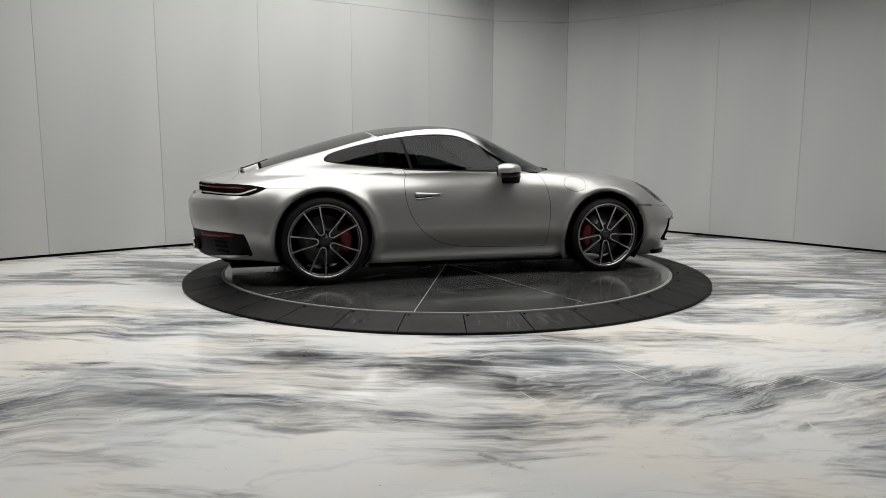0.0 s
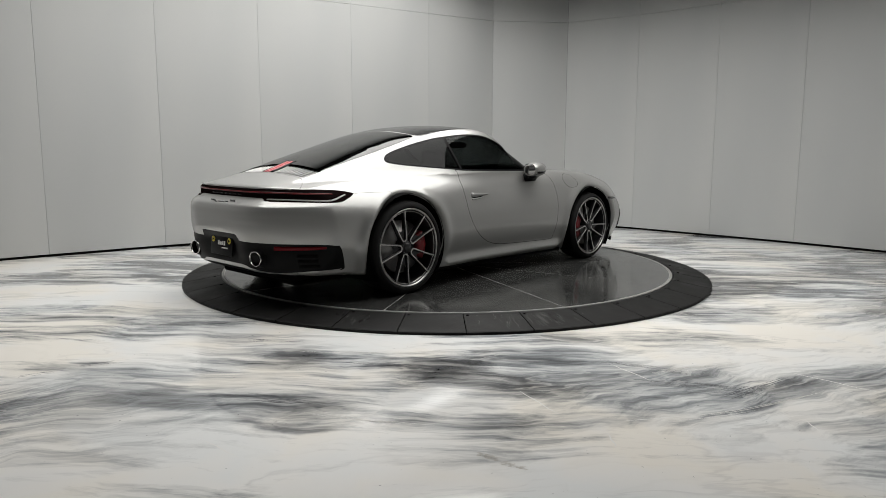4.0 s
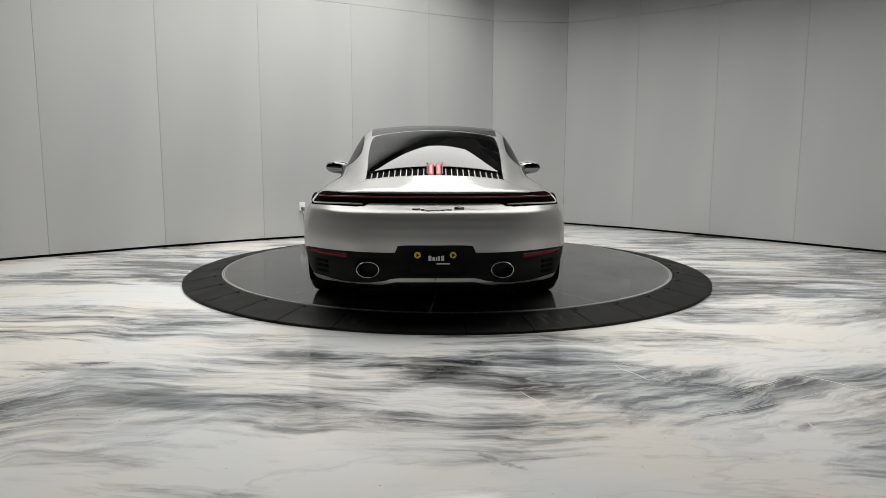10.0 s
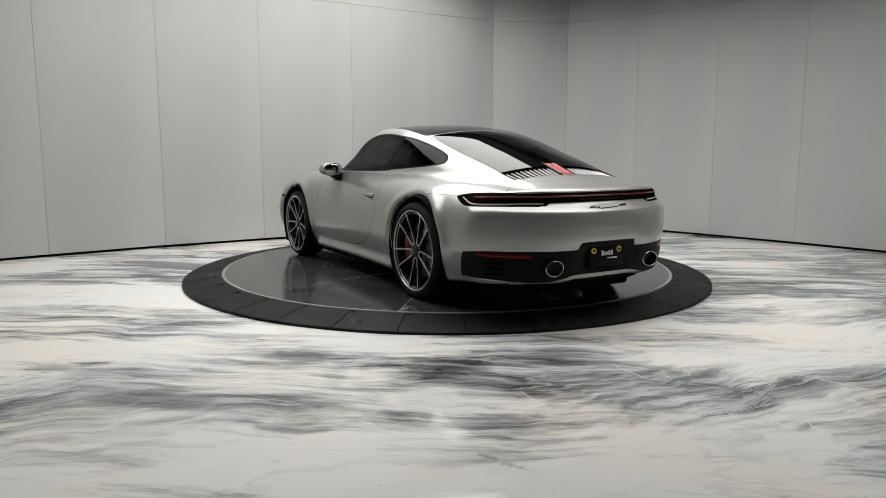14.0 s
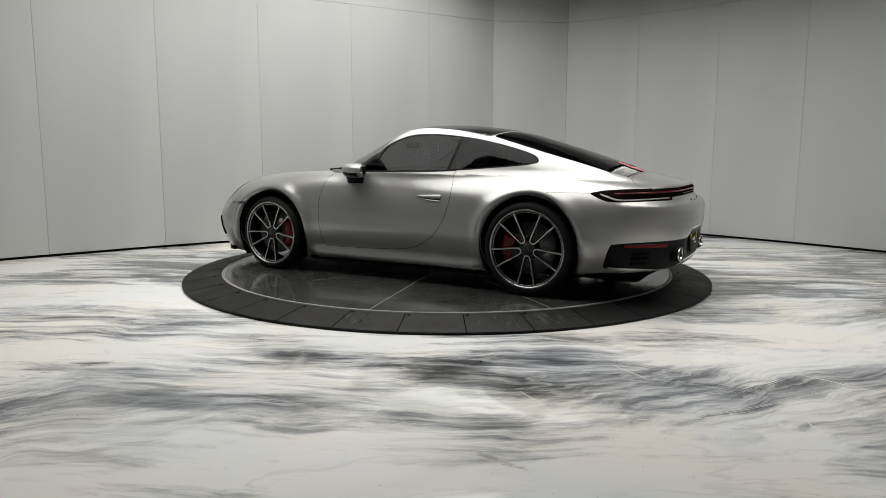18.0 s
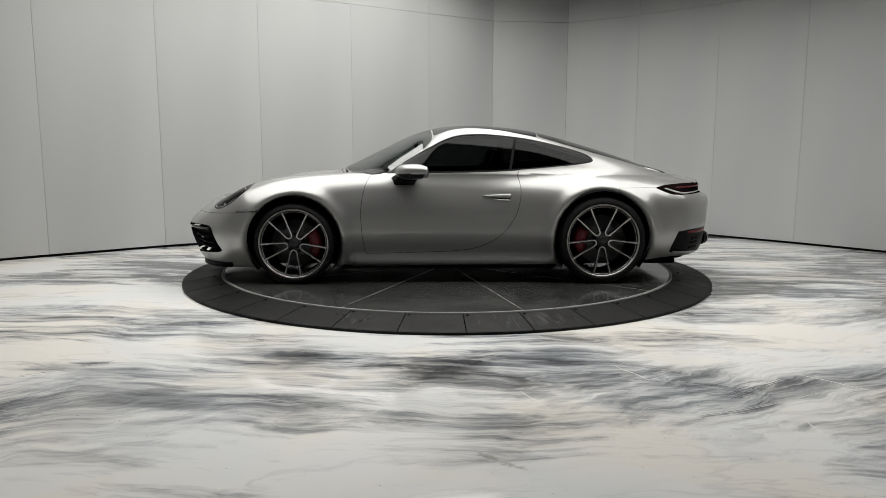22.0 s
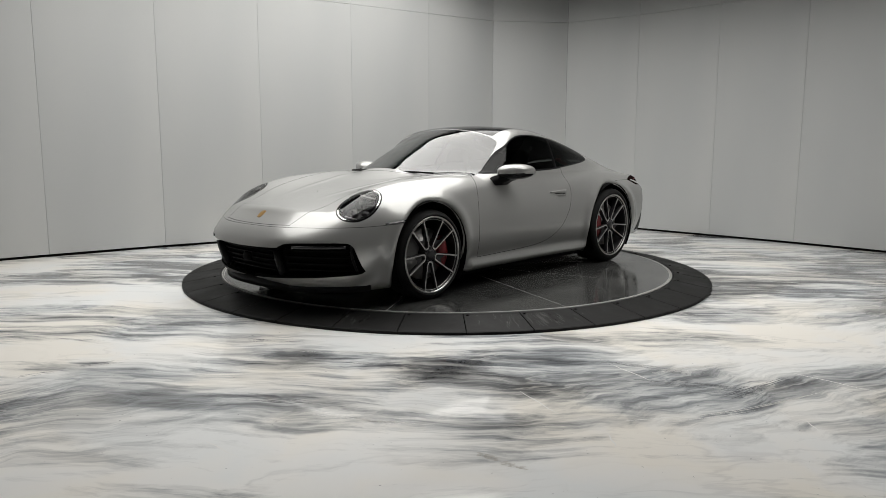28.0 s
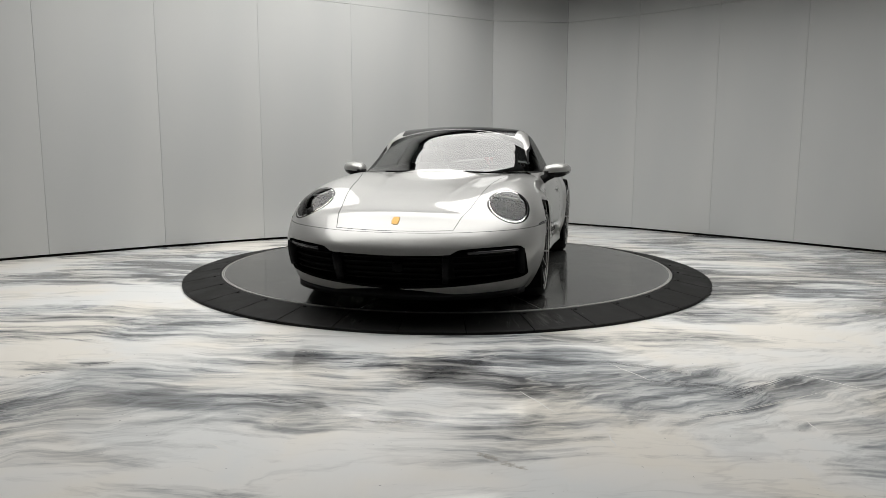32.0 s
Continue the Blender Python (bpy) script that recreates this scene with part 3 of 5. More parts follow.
def base_grid():
    """Half of the car's skin (y >= 0) as one triangle mesh over a capsule."""
    a, z0 = 1.55, .50
    ends, sides, ups = 92, 250, 132
    org, az = [], []
    for i in range(ends):
        org.append(a), az.append(math.pi / 2 * i / ends)
    for i in range(sides + 1):
        org.append(a - 2 * a * i / sides), az.append(math.pi / 2)
    for i in range(1, ends + 1):
        org.append(-a), az.append(math.pi / 2 * (1 + i / ends))
    org, az = np.array(org), np.array(az)
    lo, hi = radians(-28), radians(90)
    el = lo + (hi - lo) * np.linspace(0, 1, ups) ** 0.92
    O = np.zeros((len(org), ups, 3))
    O[..., 0], O[..., 2] = org[:, None], z0
    D = np.stack([np.cos(az)[:, None] * np.cos(el), np.sin(az)[:, None] * np.cos(el), np.ones(len(az))[:, None] * np.sin(el)], -1)
    O, D = O.reshape(-1, 3), D.reshape(-1, 3)
    near, far = np.zeros(len(O)), np.full(len(O), 1.9)
    # march to the first crossing, then halve
    t, done = np.zeros(len(O)), np.zeros(len(O), bool)
    for _ in range(95):
        f = field(O + D * t[:, None])
        hit = (f > 0) & ~done
        far[hit], done = t[hit], done | (f > 0)
        near[~done] = t[~done]
        t[~done] += .02
    for _ in range(18):
        mid = (near + far) / 2
        inside = field(O + D * mid[:, None]) < 0
        near, far = np.where(inside, mid, near), np.where(inside, far, mid)
    P = O + D * ((near + far) / 2)[:, None]
    P[np.abs(P[:, 1]) < 1e-6, 1] = 0
    n, m = len(org), ups
    i, j = np.meshgrid(np.arange(n - 1), np.arange(m - 1), indexing="ij")
    q = (i * m + j).ravel()
    A, B, C, E = q, q + m, q + m + 1, q + 1
    odd = ((i + j) % 2).ravel()[:, None]
    T = np.concatenate([np.where(odd, np.stack([A, B, C], -1), np.stack([A, B, E], -1)), np.where(odd, np.stack([A, C, E], -1), np.stack([B, C, E], -1))])
    area = np.linalg.norm(np.cross(P[T[:, 1]] - P[T[:, 0]], P[T[:, 2]] - P[T[:, 0]]), axis=1)
    return P, T[area > 1e-9]


def smooth_loop(pts, n=6, sharp=()):
    """A closed loop through pts, rounded but at the sharp ones."""
    out, k = [], len(pts)
    for i in range(k):
        p0, p1, p2, p3 = (np.array(pts[(i + d) % k], float) for d in (-1, 0, 1, 2))
        m1 = (p1 - p0) * 0 if i in sharp else (p2 - p0) / 2
        m2 = (p2 - p1) * 0 if (i + 1) % k in sharp else (p3 - p1) / 2
        if i in sharp:
            m1 = p2 - p1
        if (i + 1) % k in sharp:
            m2 = p2 - p1
        for j in range(n):
            t = j / n
            out.append(p1 * (2 * t**3 - 3 * t**2 + 1) + m1 * (t**3 - 2 * t**2 + t) + p2 * (3 * t**2 - 2 * t**3) + m2 * (t**3 - t**2))
    return np.array(out)


def inside_loop(q, loop):
    a, b = loop, np.roll(loop, -1, 0)
    res = np.zeros(len(q), bool)
    for (x0, y0), (x1, y1) in zip(a, b):
        c = ((y0 > q[:, 1]) != (y1 > q[:, 1])) & (q[:, 0] < (x1 - x0) * (q[:, 1] - y0) / (y1 - y0 + 1e-15) + x0)
        res ^= c
    return res


def nearest_on(q, loop):
    a, b = loop, np.roll(loop, -1, 0)
    best, place = np.full(len(q), 1e9), np.zeros_like(q)
    for p0, p1 in zip(a, b):
        d = p1 - p0
        t = np.clip(((q - p0) @ d) / (d @ d + 1e-15), 0, 1)
        c = p0 + t[:, None] * d
        e = np.linalg.norm(q - c, axis=1)
        k = e < best
        best[k], place[k] = e[k], c[k]
    return best, place


VIEWS = {"side": ((1, 0, 0), (0, 0, 1)), "top": ((1, 0, 0), (0, 1, 0)), "end": ((0, 1, 0), (0, 0, 1)), "lamp": ((-.784, -.084, .616), (-.55, .83, .09))}


class Skin:
    def __init__(self):
        self.P, self.T = base_grid()
        self.label = np.zeros(len(self.T), int)
        self.names = ["body"]
        self.fixed = np.zeros(len(self.P), bool)

    def cut(self, name, view, loop, where, of=None):
        """Give the faces within the loop, seen in a view, the name; the loop becomes an edge of the mesh."""
        P, T = self.P, self.T
        e1, e2 = (unit(np.array(v, float)) for v in VIEWS[view])
        e2 = unit(e2 - e1 * (e1 @ e2))
        e3 = np.cross(e1, e2)
        ok_v = where(P)
        q = np.stack([P @ e1, P @ e2], -1)
        lo, hi = loop.min(0) - .06, loop.max(0) + .06
        ok_v &= ((q > lo) & (q < hi)).all(1)
        ok_t = ok_v[T].all(1)
        if of is not None:
            ok_t &= np.isin(self.label, [self.names.index(n) for n in of])
        use = np.unique(T[ok_t])
        if not len(use):
            return
        ins = np.zeros(len(P), bool)
        ins[use] = inside_loop(q[use], loop)
        dist, place = np.full(len(P), 1e9), np.zeros((len(P), 2))
        dist[use], place[use] = nearest_on(q[use], loop)
        on = np.zeros(len(P), bool)
        t = T[ok_t]
        edges = np.unique(np.sort(np.concatenate([t[:, [0, 1]], t[:, [1, 2]], t[:, [2, 0]]]), 1), axis=0)
        cross = edges[ins[edges[:, 0]] != ins[edges[:, 1]]]
        cost = dist + self.fixed * .02
        a, b = cross[:, 0], cross[:, 1]
        order = np.argsort(np.minimum(cost[a], cost[b]))
        for k in order:
            u, v = a[k], b[k]
            if not (on[u] or on[v]):
                on[u if cost[u] <= cost[v] else v] = True
        idx = np.where(on)[0]
        newp = P[idx].copy()
        for _ in range(6):
            qq = np.stack([newp @ e1, newp @ e2], -1)
            dq = place[idx] - qq
            newp = newp + dq[:, :1] * e1 + dq[:, 1:] * e2
            f, g = field(newp), grad(newp)
            dn = g @ e3
            steep = (np.abs(dn) > .3 * np.linalg.norm(g, axis=1))[:, None]
            along = np.clip(f / np.where(np.abs(dn) < .1, .1, dn), -.03, .03)[:, None] * e3
            newp = newp - np.where(steep, along, g * (f / np.maximum((g * g).sum(1), 1e-9))[:, None])
        g = grad(newp)
        newp = newp - (field(newp) / np.maximum((g * g).sum(1), 1e-9))[:, None] * g
        jump = np.linalg.norm(newp - P[idx], axis=1)
        good = jump < .05
        P[idx[good]] = newp[good]
        P[np.abs(P[:, 1]) < 1e-4, 1] = 0
        self.fixed |= on
        if name not in self.names:
            self.names.append(name)
        tid = np.where(ok_t)[0]
        tv = T[tid]
        vote = np.where(on[tv], 0, np.where(ins[tv], 1, -1)).sum(1)
        cen = P[tv].mean(1)
        cin = inside_loop(np.stack([cen @ e1, cen @ e2], -1), loop)
        sel = (vote > 0) | ((vote == 0) & cin)
        self.label[tid[sel]] = self.names.index(name)

    def take(self, names, both=True, side=1, gap=0.0016, fold=0.014, sink=0.0):
        """Points, triangles and normals of the faces with these names: both halves, or one."""
        sel = np.isin(self.label, [self.names.index(n) for n in names if n in self.names])
        T = self.T[sel]
        used, inv = np.unique(T, return_inverse=True)
        P, T = self.P[used].copy(), inv.reshape(-1, 3)
        N = unit(grad(P))
        # boundary edges
        E = np.concatenate([T[:, [0, 1]], T[:, [1, 2]], T[:, [2, 0]]])
        key = np.sort(E, 1)
        _, first, count = np.unique(key, axis=0, return_index=True, return_counts=True)
        B = E[first[count == 1]]
        if both:
            B = B[~((P[B[:, 0], 1] == 0) & (P[B[:, 1], 1] == 0))]
        elif side < 0:
            pass
        if gap and len(B):
            mv = np.zeros_like(P)
            d = unit(P[B[:, 1]] - P[B[:, 0]])
            n = unit(N[B[:, 0]] + N[B[:, 1]])
            inn = np.cross(n, d)
            np.add.at(mv, B[:, 0], inn), np.add.at(mv, B[:, 1], inn)
            P = P + unit(mv) * gap * (np.linalg.norm(mv, axis=1) > 0)[:, None]
        if sink:
            P = P - N * sink
        nf = len(T)
        if fold and len(B):
            ids = np.unique(B)
            new_id = np.full(len(P), -1)
            new_id[ids] = len(P) + np.arange(len(ids))
            P2 = P[ids] - N[ids] * fold
            F = np.concatenate([np.stack([B[:, 1], B[:, 0], new_id[B[:, 0]]], -1), np.stack([B[:, 1], new_id[B[:, 0]], new_id[B[:, 1]]], -1)])
            P, N, T = np.concatenate([P, P2]), np.concatenate([N, N[ids]]), np.concatenate([T, F])
        # the fold turns away: give it faces of its own normals by the caller
        if both:
            Pm, Nm = P * (1, -1, 1), N * (1, -1, 1)
            flag = np.arange(len(T)) >= nf
            mid = P[:, 1] == 0
            twin = np.where(mid, np.arange(len(P)), len(P) + np.arange(len(P)))
            Tm = twin[T[:, ::-1]]
            P, N, T = np.concatenate([P, Pm]), np.concatenate([N, Nm]), np.concatenate([T, Tm])
            keep = np.unique(T)
            at = np.zeros(len(P), int)
            at[keep] = np.arange(len(keep))
            return P[keep], at[T], N[keep], np.concatenate([flag, flag])
        elif side < 0:
            P, N, T = P * (1, -1, 1), N * (1, -1, 1), T[:, ::-1]
        return P, T, N, np.arange(len(T)) >= nf


def skin_part(skin, name, names, material, parent, label="", **kw):
    P, T, N, nf = skin.take(names, **kw)
    me = bpy.data.meshes.new(name)
    me.vertices.add(len(P))
    me.vertices.foreach_set("co", P.astype(np.float32).ravel())
    me.loops.add(len(T) * 3)
    me.loops.foreach_set("vertex_index", T.astype(np.int32).ravel())
    me.polygons.add(len(T))
    me.polygons.foreach_set("loop_start", np.arange(len(T), dtype=np.int32) * 3)
    me.polygons.foreach_set("use_smooth", np.ones(len(T), bool))
    me.polygons.foreach_set("material_index", nf.astype(np.int32))
    me.update(calc_edges=True)
    me.validate()
    me.normals_split_custom_set_from_vertices([tuple(n) for n in N])
    me.materials.append(material)
    me.materials.append(M["dark"])
    ob = new(name, me)
    ob.parent = parent
    if label:
        tagged(ob, label)
    return ob


def circle(cx, cz, r, n=64):
    a = np.linspace(0, 2 * math.pi, n, endpoint=False)
    return np.stack([cx + r * np.cos(a), cz + r * np.sin(a)], -1)


def plane_pt(view, p):
    e1, e2 = (unit(np.array(v, float)) for v in VIEWS[view])
    e2 = unit(e2 - e1 * (e1 @ e2))
    return np.array([np.dot(p, e1), np.dot(p, e2)])


def cut_skin():
    s = Skin()
    flank = lambda p: p[:, 1] > .40
    high = lambda p: p[:, 2] > .55
    s.cut("arch", "side", circle(WB + .002, .338, .362), lambda p: p[:, 1] > .5)
    s.cut("arch", "side", circle(-WB, .364, .376), lambda p: p[:, 1] > .5)
    # side glass with its trim
    glass = smooth_loop([(.53, .872), (.18, .878), (-.2, .885), (-.49, .896), (-.878, .926), (-1.10, .948), (-1.19, .972), (-1.136, 1.027), (-.931, 1.090), (-.726, 1.137), (-.572, 1.162), (-.318, 1.186), (-.115, 1.181), (.02, 1.147), (.145, 1.085), (.36, .965)], 6, sharp=(0,))
    s.cut("side_trim", "side", glass, flank)
    c = glass.mean(0)
    inner = []
    for i in range(len(glass)):
        d = glass[(i + 1) % len(glass)] - glass[i - 1]
        n = np.array([d[1], -d[0]]) / np.linalg.norm(d)
        n = n if n @ (c - glass[i]) > 0 else -n
        inner.append(glass[i] + n * .011)
    inner = np.array(inner)
    s.cut("door_glass", "side", inner, flank, of=["side_trim"])
    s.cut("quarter_glass", "side", np.array([(-.478, .80), (-.572, 1.25), (-1.4, 1.25), (-1.4, .80)]), flank, of=["door_glass"])
    s.cut("pillar_trim", "side", np.array([(-.462, .80), (-.556, 1.25), (-.578, 1.25), (-.484, .80)]), flank, of=["door_glass", "quarter_glass"])
    screen = smooth_loop([(.885, -.1), (.885, .0), (.87, .2), (.815, .42), (.72, .615), (.63, .716), (.40, .668), (.20, .612), (.135, .56), (.14, .3), (.15, .1), (.15, 0), (.15, -.1)], 6)
    s.cut("windshield", "top", screen, lambda p: p[:, 2] > .7)
    roof = smooth_loop([(.135, -.1), (.135, 0), (.125, .3), (.115, .49), (.06, .518), (-.3, .525), (-.66, .51), (-.735, .49), (-.755, .3), (-.76, 0), (-.76, -.1)], 6)
    s.cut("roof_panel", "top", roof, lambda p: p[:, 2] > 1.0)
    rear = smooth_loop([(-.775, -.1), (-.775, .0), (-.775, .25), (-.765, .44), (-.84, .49), (-1.2, .492), (-1.6, .470), (-1.80, .462), (-1.84, .445), (-1.845, .2), (-1.845, 0), (-1.845, -.1)], 6)
    s.cut("rear_window", "top", rear, lambda p: p[:, 2] > .8)
    s.cut("rear_grille", "top", np.array([(-1.675, -.2), (-1.675, .6), (-1.9, .6), (-1.9, -.2)]), lambda p: p[:, 2] > .8, of=["rear_window"])
    # tail lamps, rear bumper and its black lower part
    s.cut("tail_lamp", "side", smooth_loop([(-1.653, .764), (-1.74, .728), (-1.82, .710), (-2.03, .713), (-2.5, .714), (-2.5, .797), (-2.05, .797), (-1.9, .795), (-1.75, .784)], 5, sharp=(0, 4, 5)), lambda p: (p[:, 0] < -1.5) & (p[:, 2] > .6))
    s.cut("rear_bumper", "end", np.array([(-.2, .60), (-.2, .737), (.405, .735), (.43, .728), (.445, .714), (.45, .60)]), lambda p: p[:, 0] < -1.9, of=["tail_lamp"])
    s.cut("rear_bumper", "side", np.array([(-1.35, .764), (-1.655, .764), (-1.9, .75), (-2.6, .75), (-2.6, 0), (-1.35, 0)]), lambda p: p[:, 0] < -1.3, of=["body"])
    s.cut("rear_lower", "side", smooth_loop([(-1.775, .246), (-1.832, .405), (-1.86, .418), (-2.04, .430), (-2.6, .425), (-2.6, .20), (-2.1, .22), (-1.95, .236)], 4, sharp=(0, 4, 5)), lambda p: p[:, 0] < -1.6, of=["rear_bumper"])
    s.cut("rear_lower", "end", smooth_loop([(-.1, .478), (.0, .478), (.21, .477), (.235, .462), (.25, .43), (.26, .40), (-.1, .40)], 4, sharp=(0, 5, 6)), lambda p: p[:, 0] < -1.9, of=["rear_bumper"])
    s.cut("rear_bumper", "end", smooth_loop([(-.1, .268), (.0, .268), (.24, .267), (.32, .248), (.44, .230), (.6, .232), (.77, .250), (.95, .262), (.95, .15), (-.1, .15)], 4, sharp=(7, 8, 9)), lambda p: p[:, 0] < -1.8, of=["rear_lower"])
    s.cut("rear_lower", "end", np.array([(-.1, .238), (.25, .236), (.34, .214), (.46, .204), (.46, .05), (-.1, .05)]), lambda p: p[:, 0] < -1.7, of=["rear_bumper"])
    s.cut("spoiler", "top", smooth_loop([(-1.858, -.1), (-1.858, 0), (-1.858, .43), (-1.875, .50), (-1.95, .60), (-2.04, .66), (-2.35, .72), (-2.35, -.1)], 5, sharp=(6, 7)), lambda p: p[:, 2] > .785, of=["body", "rear_bumper"])
    # headlamps, bonnet, front bumper
    o = plane_pt("lamp", (1.738, .700, .713))
    a = np.linspace(0, 2 * math.pi, 72, endpoint=False)
    ring = lambda r1, r2: np.stack([o[0] + r1 * np.cos(a), o[1] + r2 * np.sin(a)], -1)
    s.cut("lamp_ring", "lamp", ring(.184, .144), lambda p: (p[:, 0] > 1.45) & (p[:, 2] > .5))
    s.cut("lamp_rim", "lamp", ring(.173, .133), lambda p: (p[:, 0] > 1.45) & (p[:, 2] > .5), of=["lamp_ring"])
    s.cut("headlamp", "lamp", ring(.166, .126), lambda p: (p[:, 0] > 1.45) & (p[:, 2] > .5), of=["lamp_rim"])
    s.cut("front_bumper", "side", np.array([(2.6, .535), (2.13, .545), (1.95, .556), (1.8, .562), (1.62, .572), (1.35, .578), (1.35, 0), (2.6, 0)]), lambda p: p[:, 0] > 1.3, of=["body"])
    hood = smooth_loop([(2.2, -.1), (2.2, .0), (2.2, .36), (2.08, .392), (1.9, .437), (1.6, .487), (1.3, .525), (1.05, .578), (.88, .635), (.80, .60), (.86, .44), (.91, .2), (.925, 0), (.925, -.1)], 5, sharp=(2, 8))
    s.cut("hood", "top", hood, high, of=["body"])
    grille = smooth_loop([(-.1, .408), (.0, .408), (.36, .416), (.41, .428), (.46, .448), (.60, .456), (.76, .458), (.808, .446), (.828, .40), (.836, .30), (.828, .256), (.72, .236), (.36, .206), (.0, .184), (-.1, .184)], 5, sharp=(0, 14))
    s.cut("grille", "end", grille, lambda p: p[:, 0] > 1.75, of=["front_bumper"])
    # doors, sills, filler flap
    door = smooth_loop([(.632, .85), (.668, .77), (.69, .66), (.698, .55), (.69, .40), (.668, .236), (.4, .240), (.09, .249), (-.108, .262), (-.25, .292), (-.36, .345), (-.45, .42), (-.53, .54), (-.568, .67), (-.572, .77), (-.553, .853), (-.52, .93), (0, .95), (.5, .93)], 6, sharp=(0, 5))
    s.cut("door", "side", door, flank, of=["body"])
    s.cut("filler_flap", "side", np.stack([.938 + .102 * np.cos(np.linspace(0, 6.2832, 48, endpoint=False)), .768 + .064 * np.sin(np.linspace(0, 6.2832, 48, endpoint=False))], -1), flank, of=["body"])
    s.cut("sill", "side", np.array([(.85, .124), (.2, .136), (-.3, .146), (-.87, .150), (-.87, 0), (.85, 0)]), flank, of=["body"])
    return s


# ---------------------------------------------------------------- the car
def ellipse_tube(bm, profile, n=36):
    """Rings (x, ry, rz, z offset) joined into an oval pipe along x."""
    rings = [[bm.verts.new((x, ry * math.cos(2 * math.pi * i / n), dz + rz * math.sin(2 * math.pi * i / n))) for i in range(n)] for x, ry, rz, dz in profile]
    for p, q in zip(rings, rings[1:]):
        for i in range(n):
            bm.faces.new((p[i], p[(i + 1) % n], q[(i + 1) % n], q[i]))
    return rings


def spoke_mesh(rim):
    """A double spoke along +x: two slender legs that meet in a round bow at the hub, with a machined face."""
    leg = [(rim - .005, rim * .245), (rim - .04, rim * .214), (rim * .68, .0495), (.145, .0395), (.100, .0300), (.074, .0245), (.061, .0195), (.0545, .0110)]
    path = leg + [(.0525, 0.0)] + [(x, -z) for x, z in leg[::-1]]
    bm = bmesh.new()
    rows = []
    for k, (x, z) in enumerate(path):
        p, q = path[max(k - 1, 0)], path[min(k + 1, len(path) - 1)]
        d = Vector((q[0] - p[0], q[1] - p[1])).normalized()
        n = Vector((-d.y, d.x))
        u = min(max((math.hypot(x, z) - .053) / (rim - .065), 0), 1)
        face = -.027 + .020 * u ** 1.3
        half = .0034 + .0022 * abs(u - .45) / .55
        deep = .045 - .012 * u
        rows.append([bm.verts.new((x + n.x * a, face - b, z + n.y * a)) for a, b in ((-half, 0), (half, 0), (half + .0035, .006), (half + .001, deep), (-half - .001, deep), (-half - .0035, .006))])
    for p, q in zip(rows, rows[1:]):
        for k in range(6):
            bm.faces.new((p[k], q[k], q[(k + 1) % 6], p[(k + 1) % 6]))
    bm.faces.new(rows[0]), bm.faces.new(rows[-1][::-1])
    # dark web between the two legs
    web = [bm.verts.new(v) for v in ((.062, -.043, 0), (.09, -.043, .021), (.15, -.036, .032), (.125, -.040, 0), (.15, -.036, -.032), (.09, -.043, -.021))]
    bm.faces.new((web[0], web[1], web[2], web[3])), bm.faces.new((web[0], web[3], web[4], web[5]))
    me = bpy.data.meshes.new("double_spoke")
    bmesh.ops.recalc_face_normals(bm, faces=bm.faces)
    bm.to_mesh(me)
    bm.free()
    me.materials.append(M["alloy_dark"])
    me.materials.append(M["alloy"])
    for f in me.polygons:
        if f.normal.y > .8 and f.center.y > -.035:
            f.material_index = 1
    return me


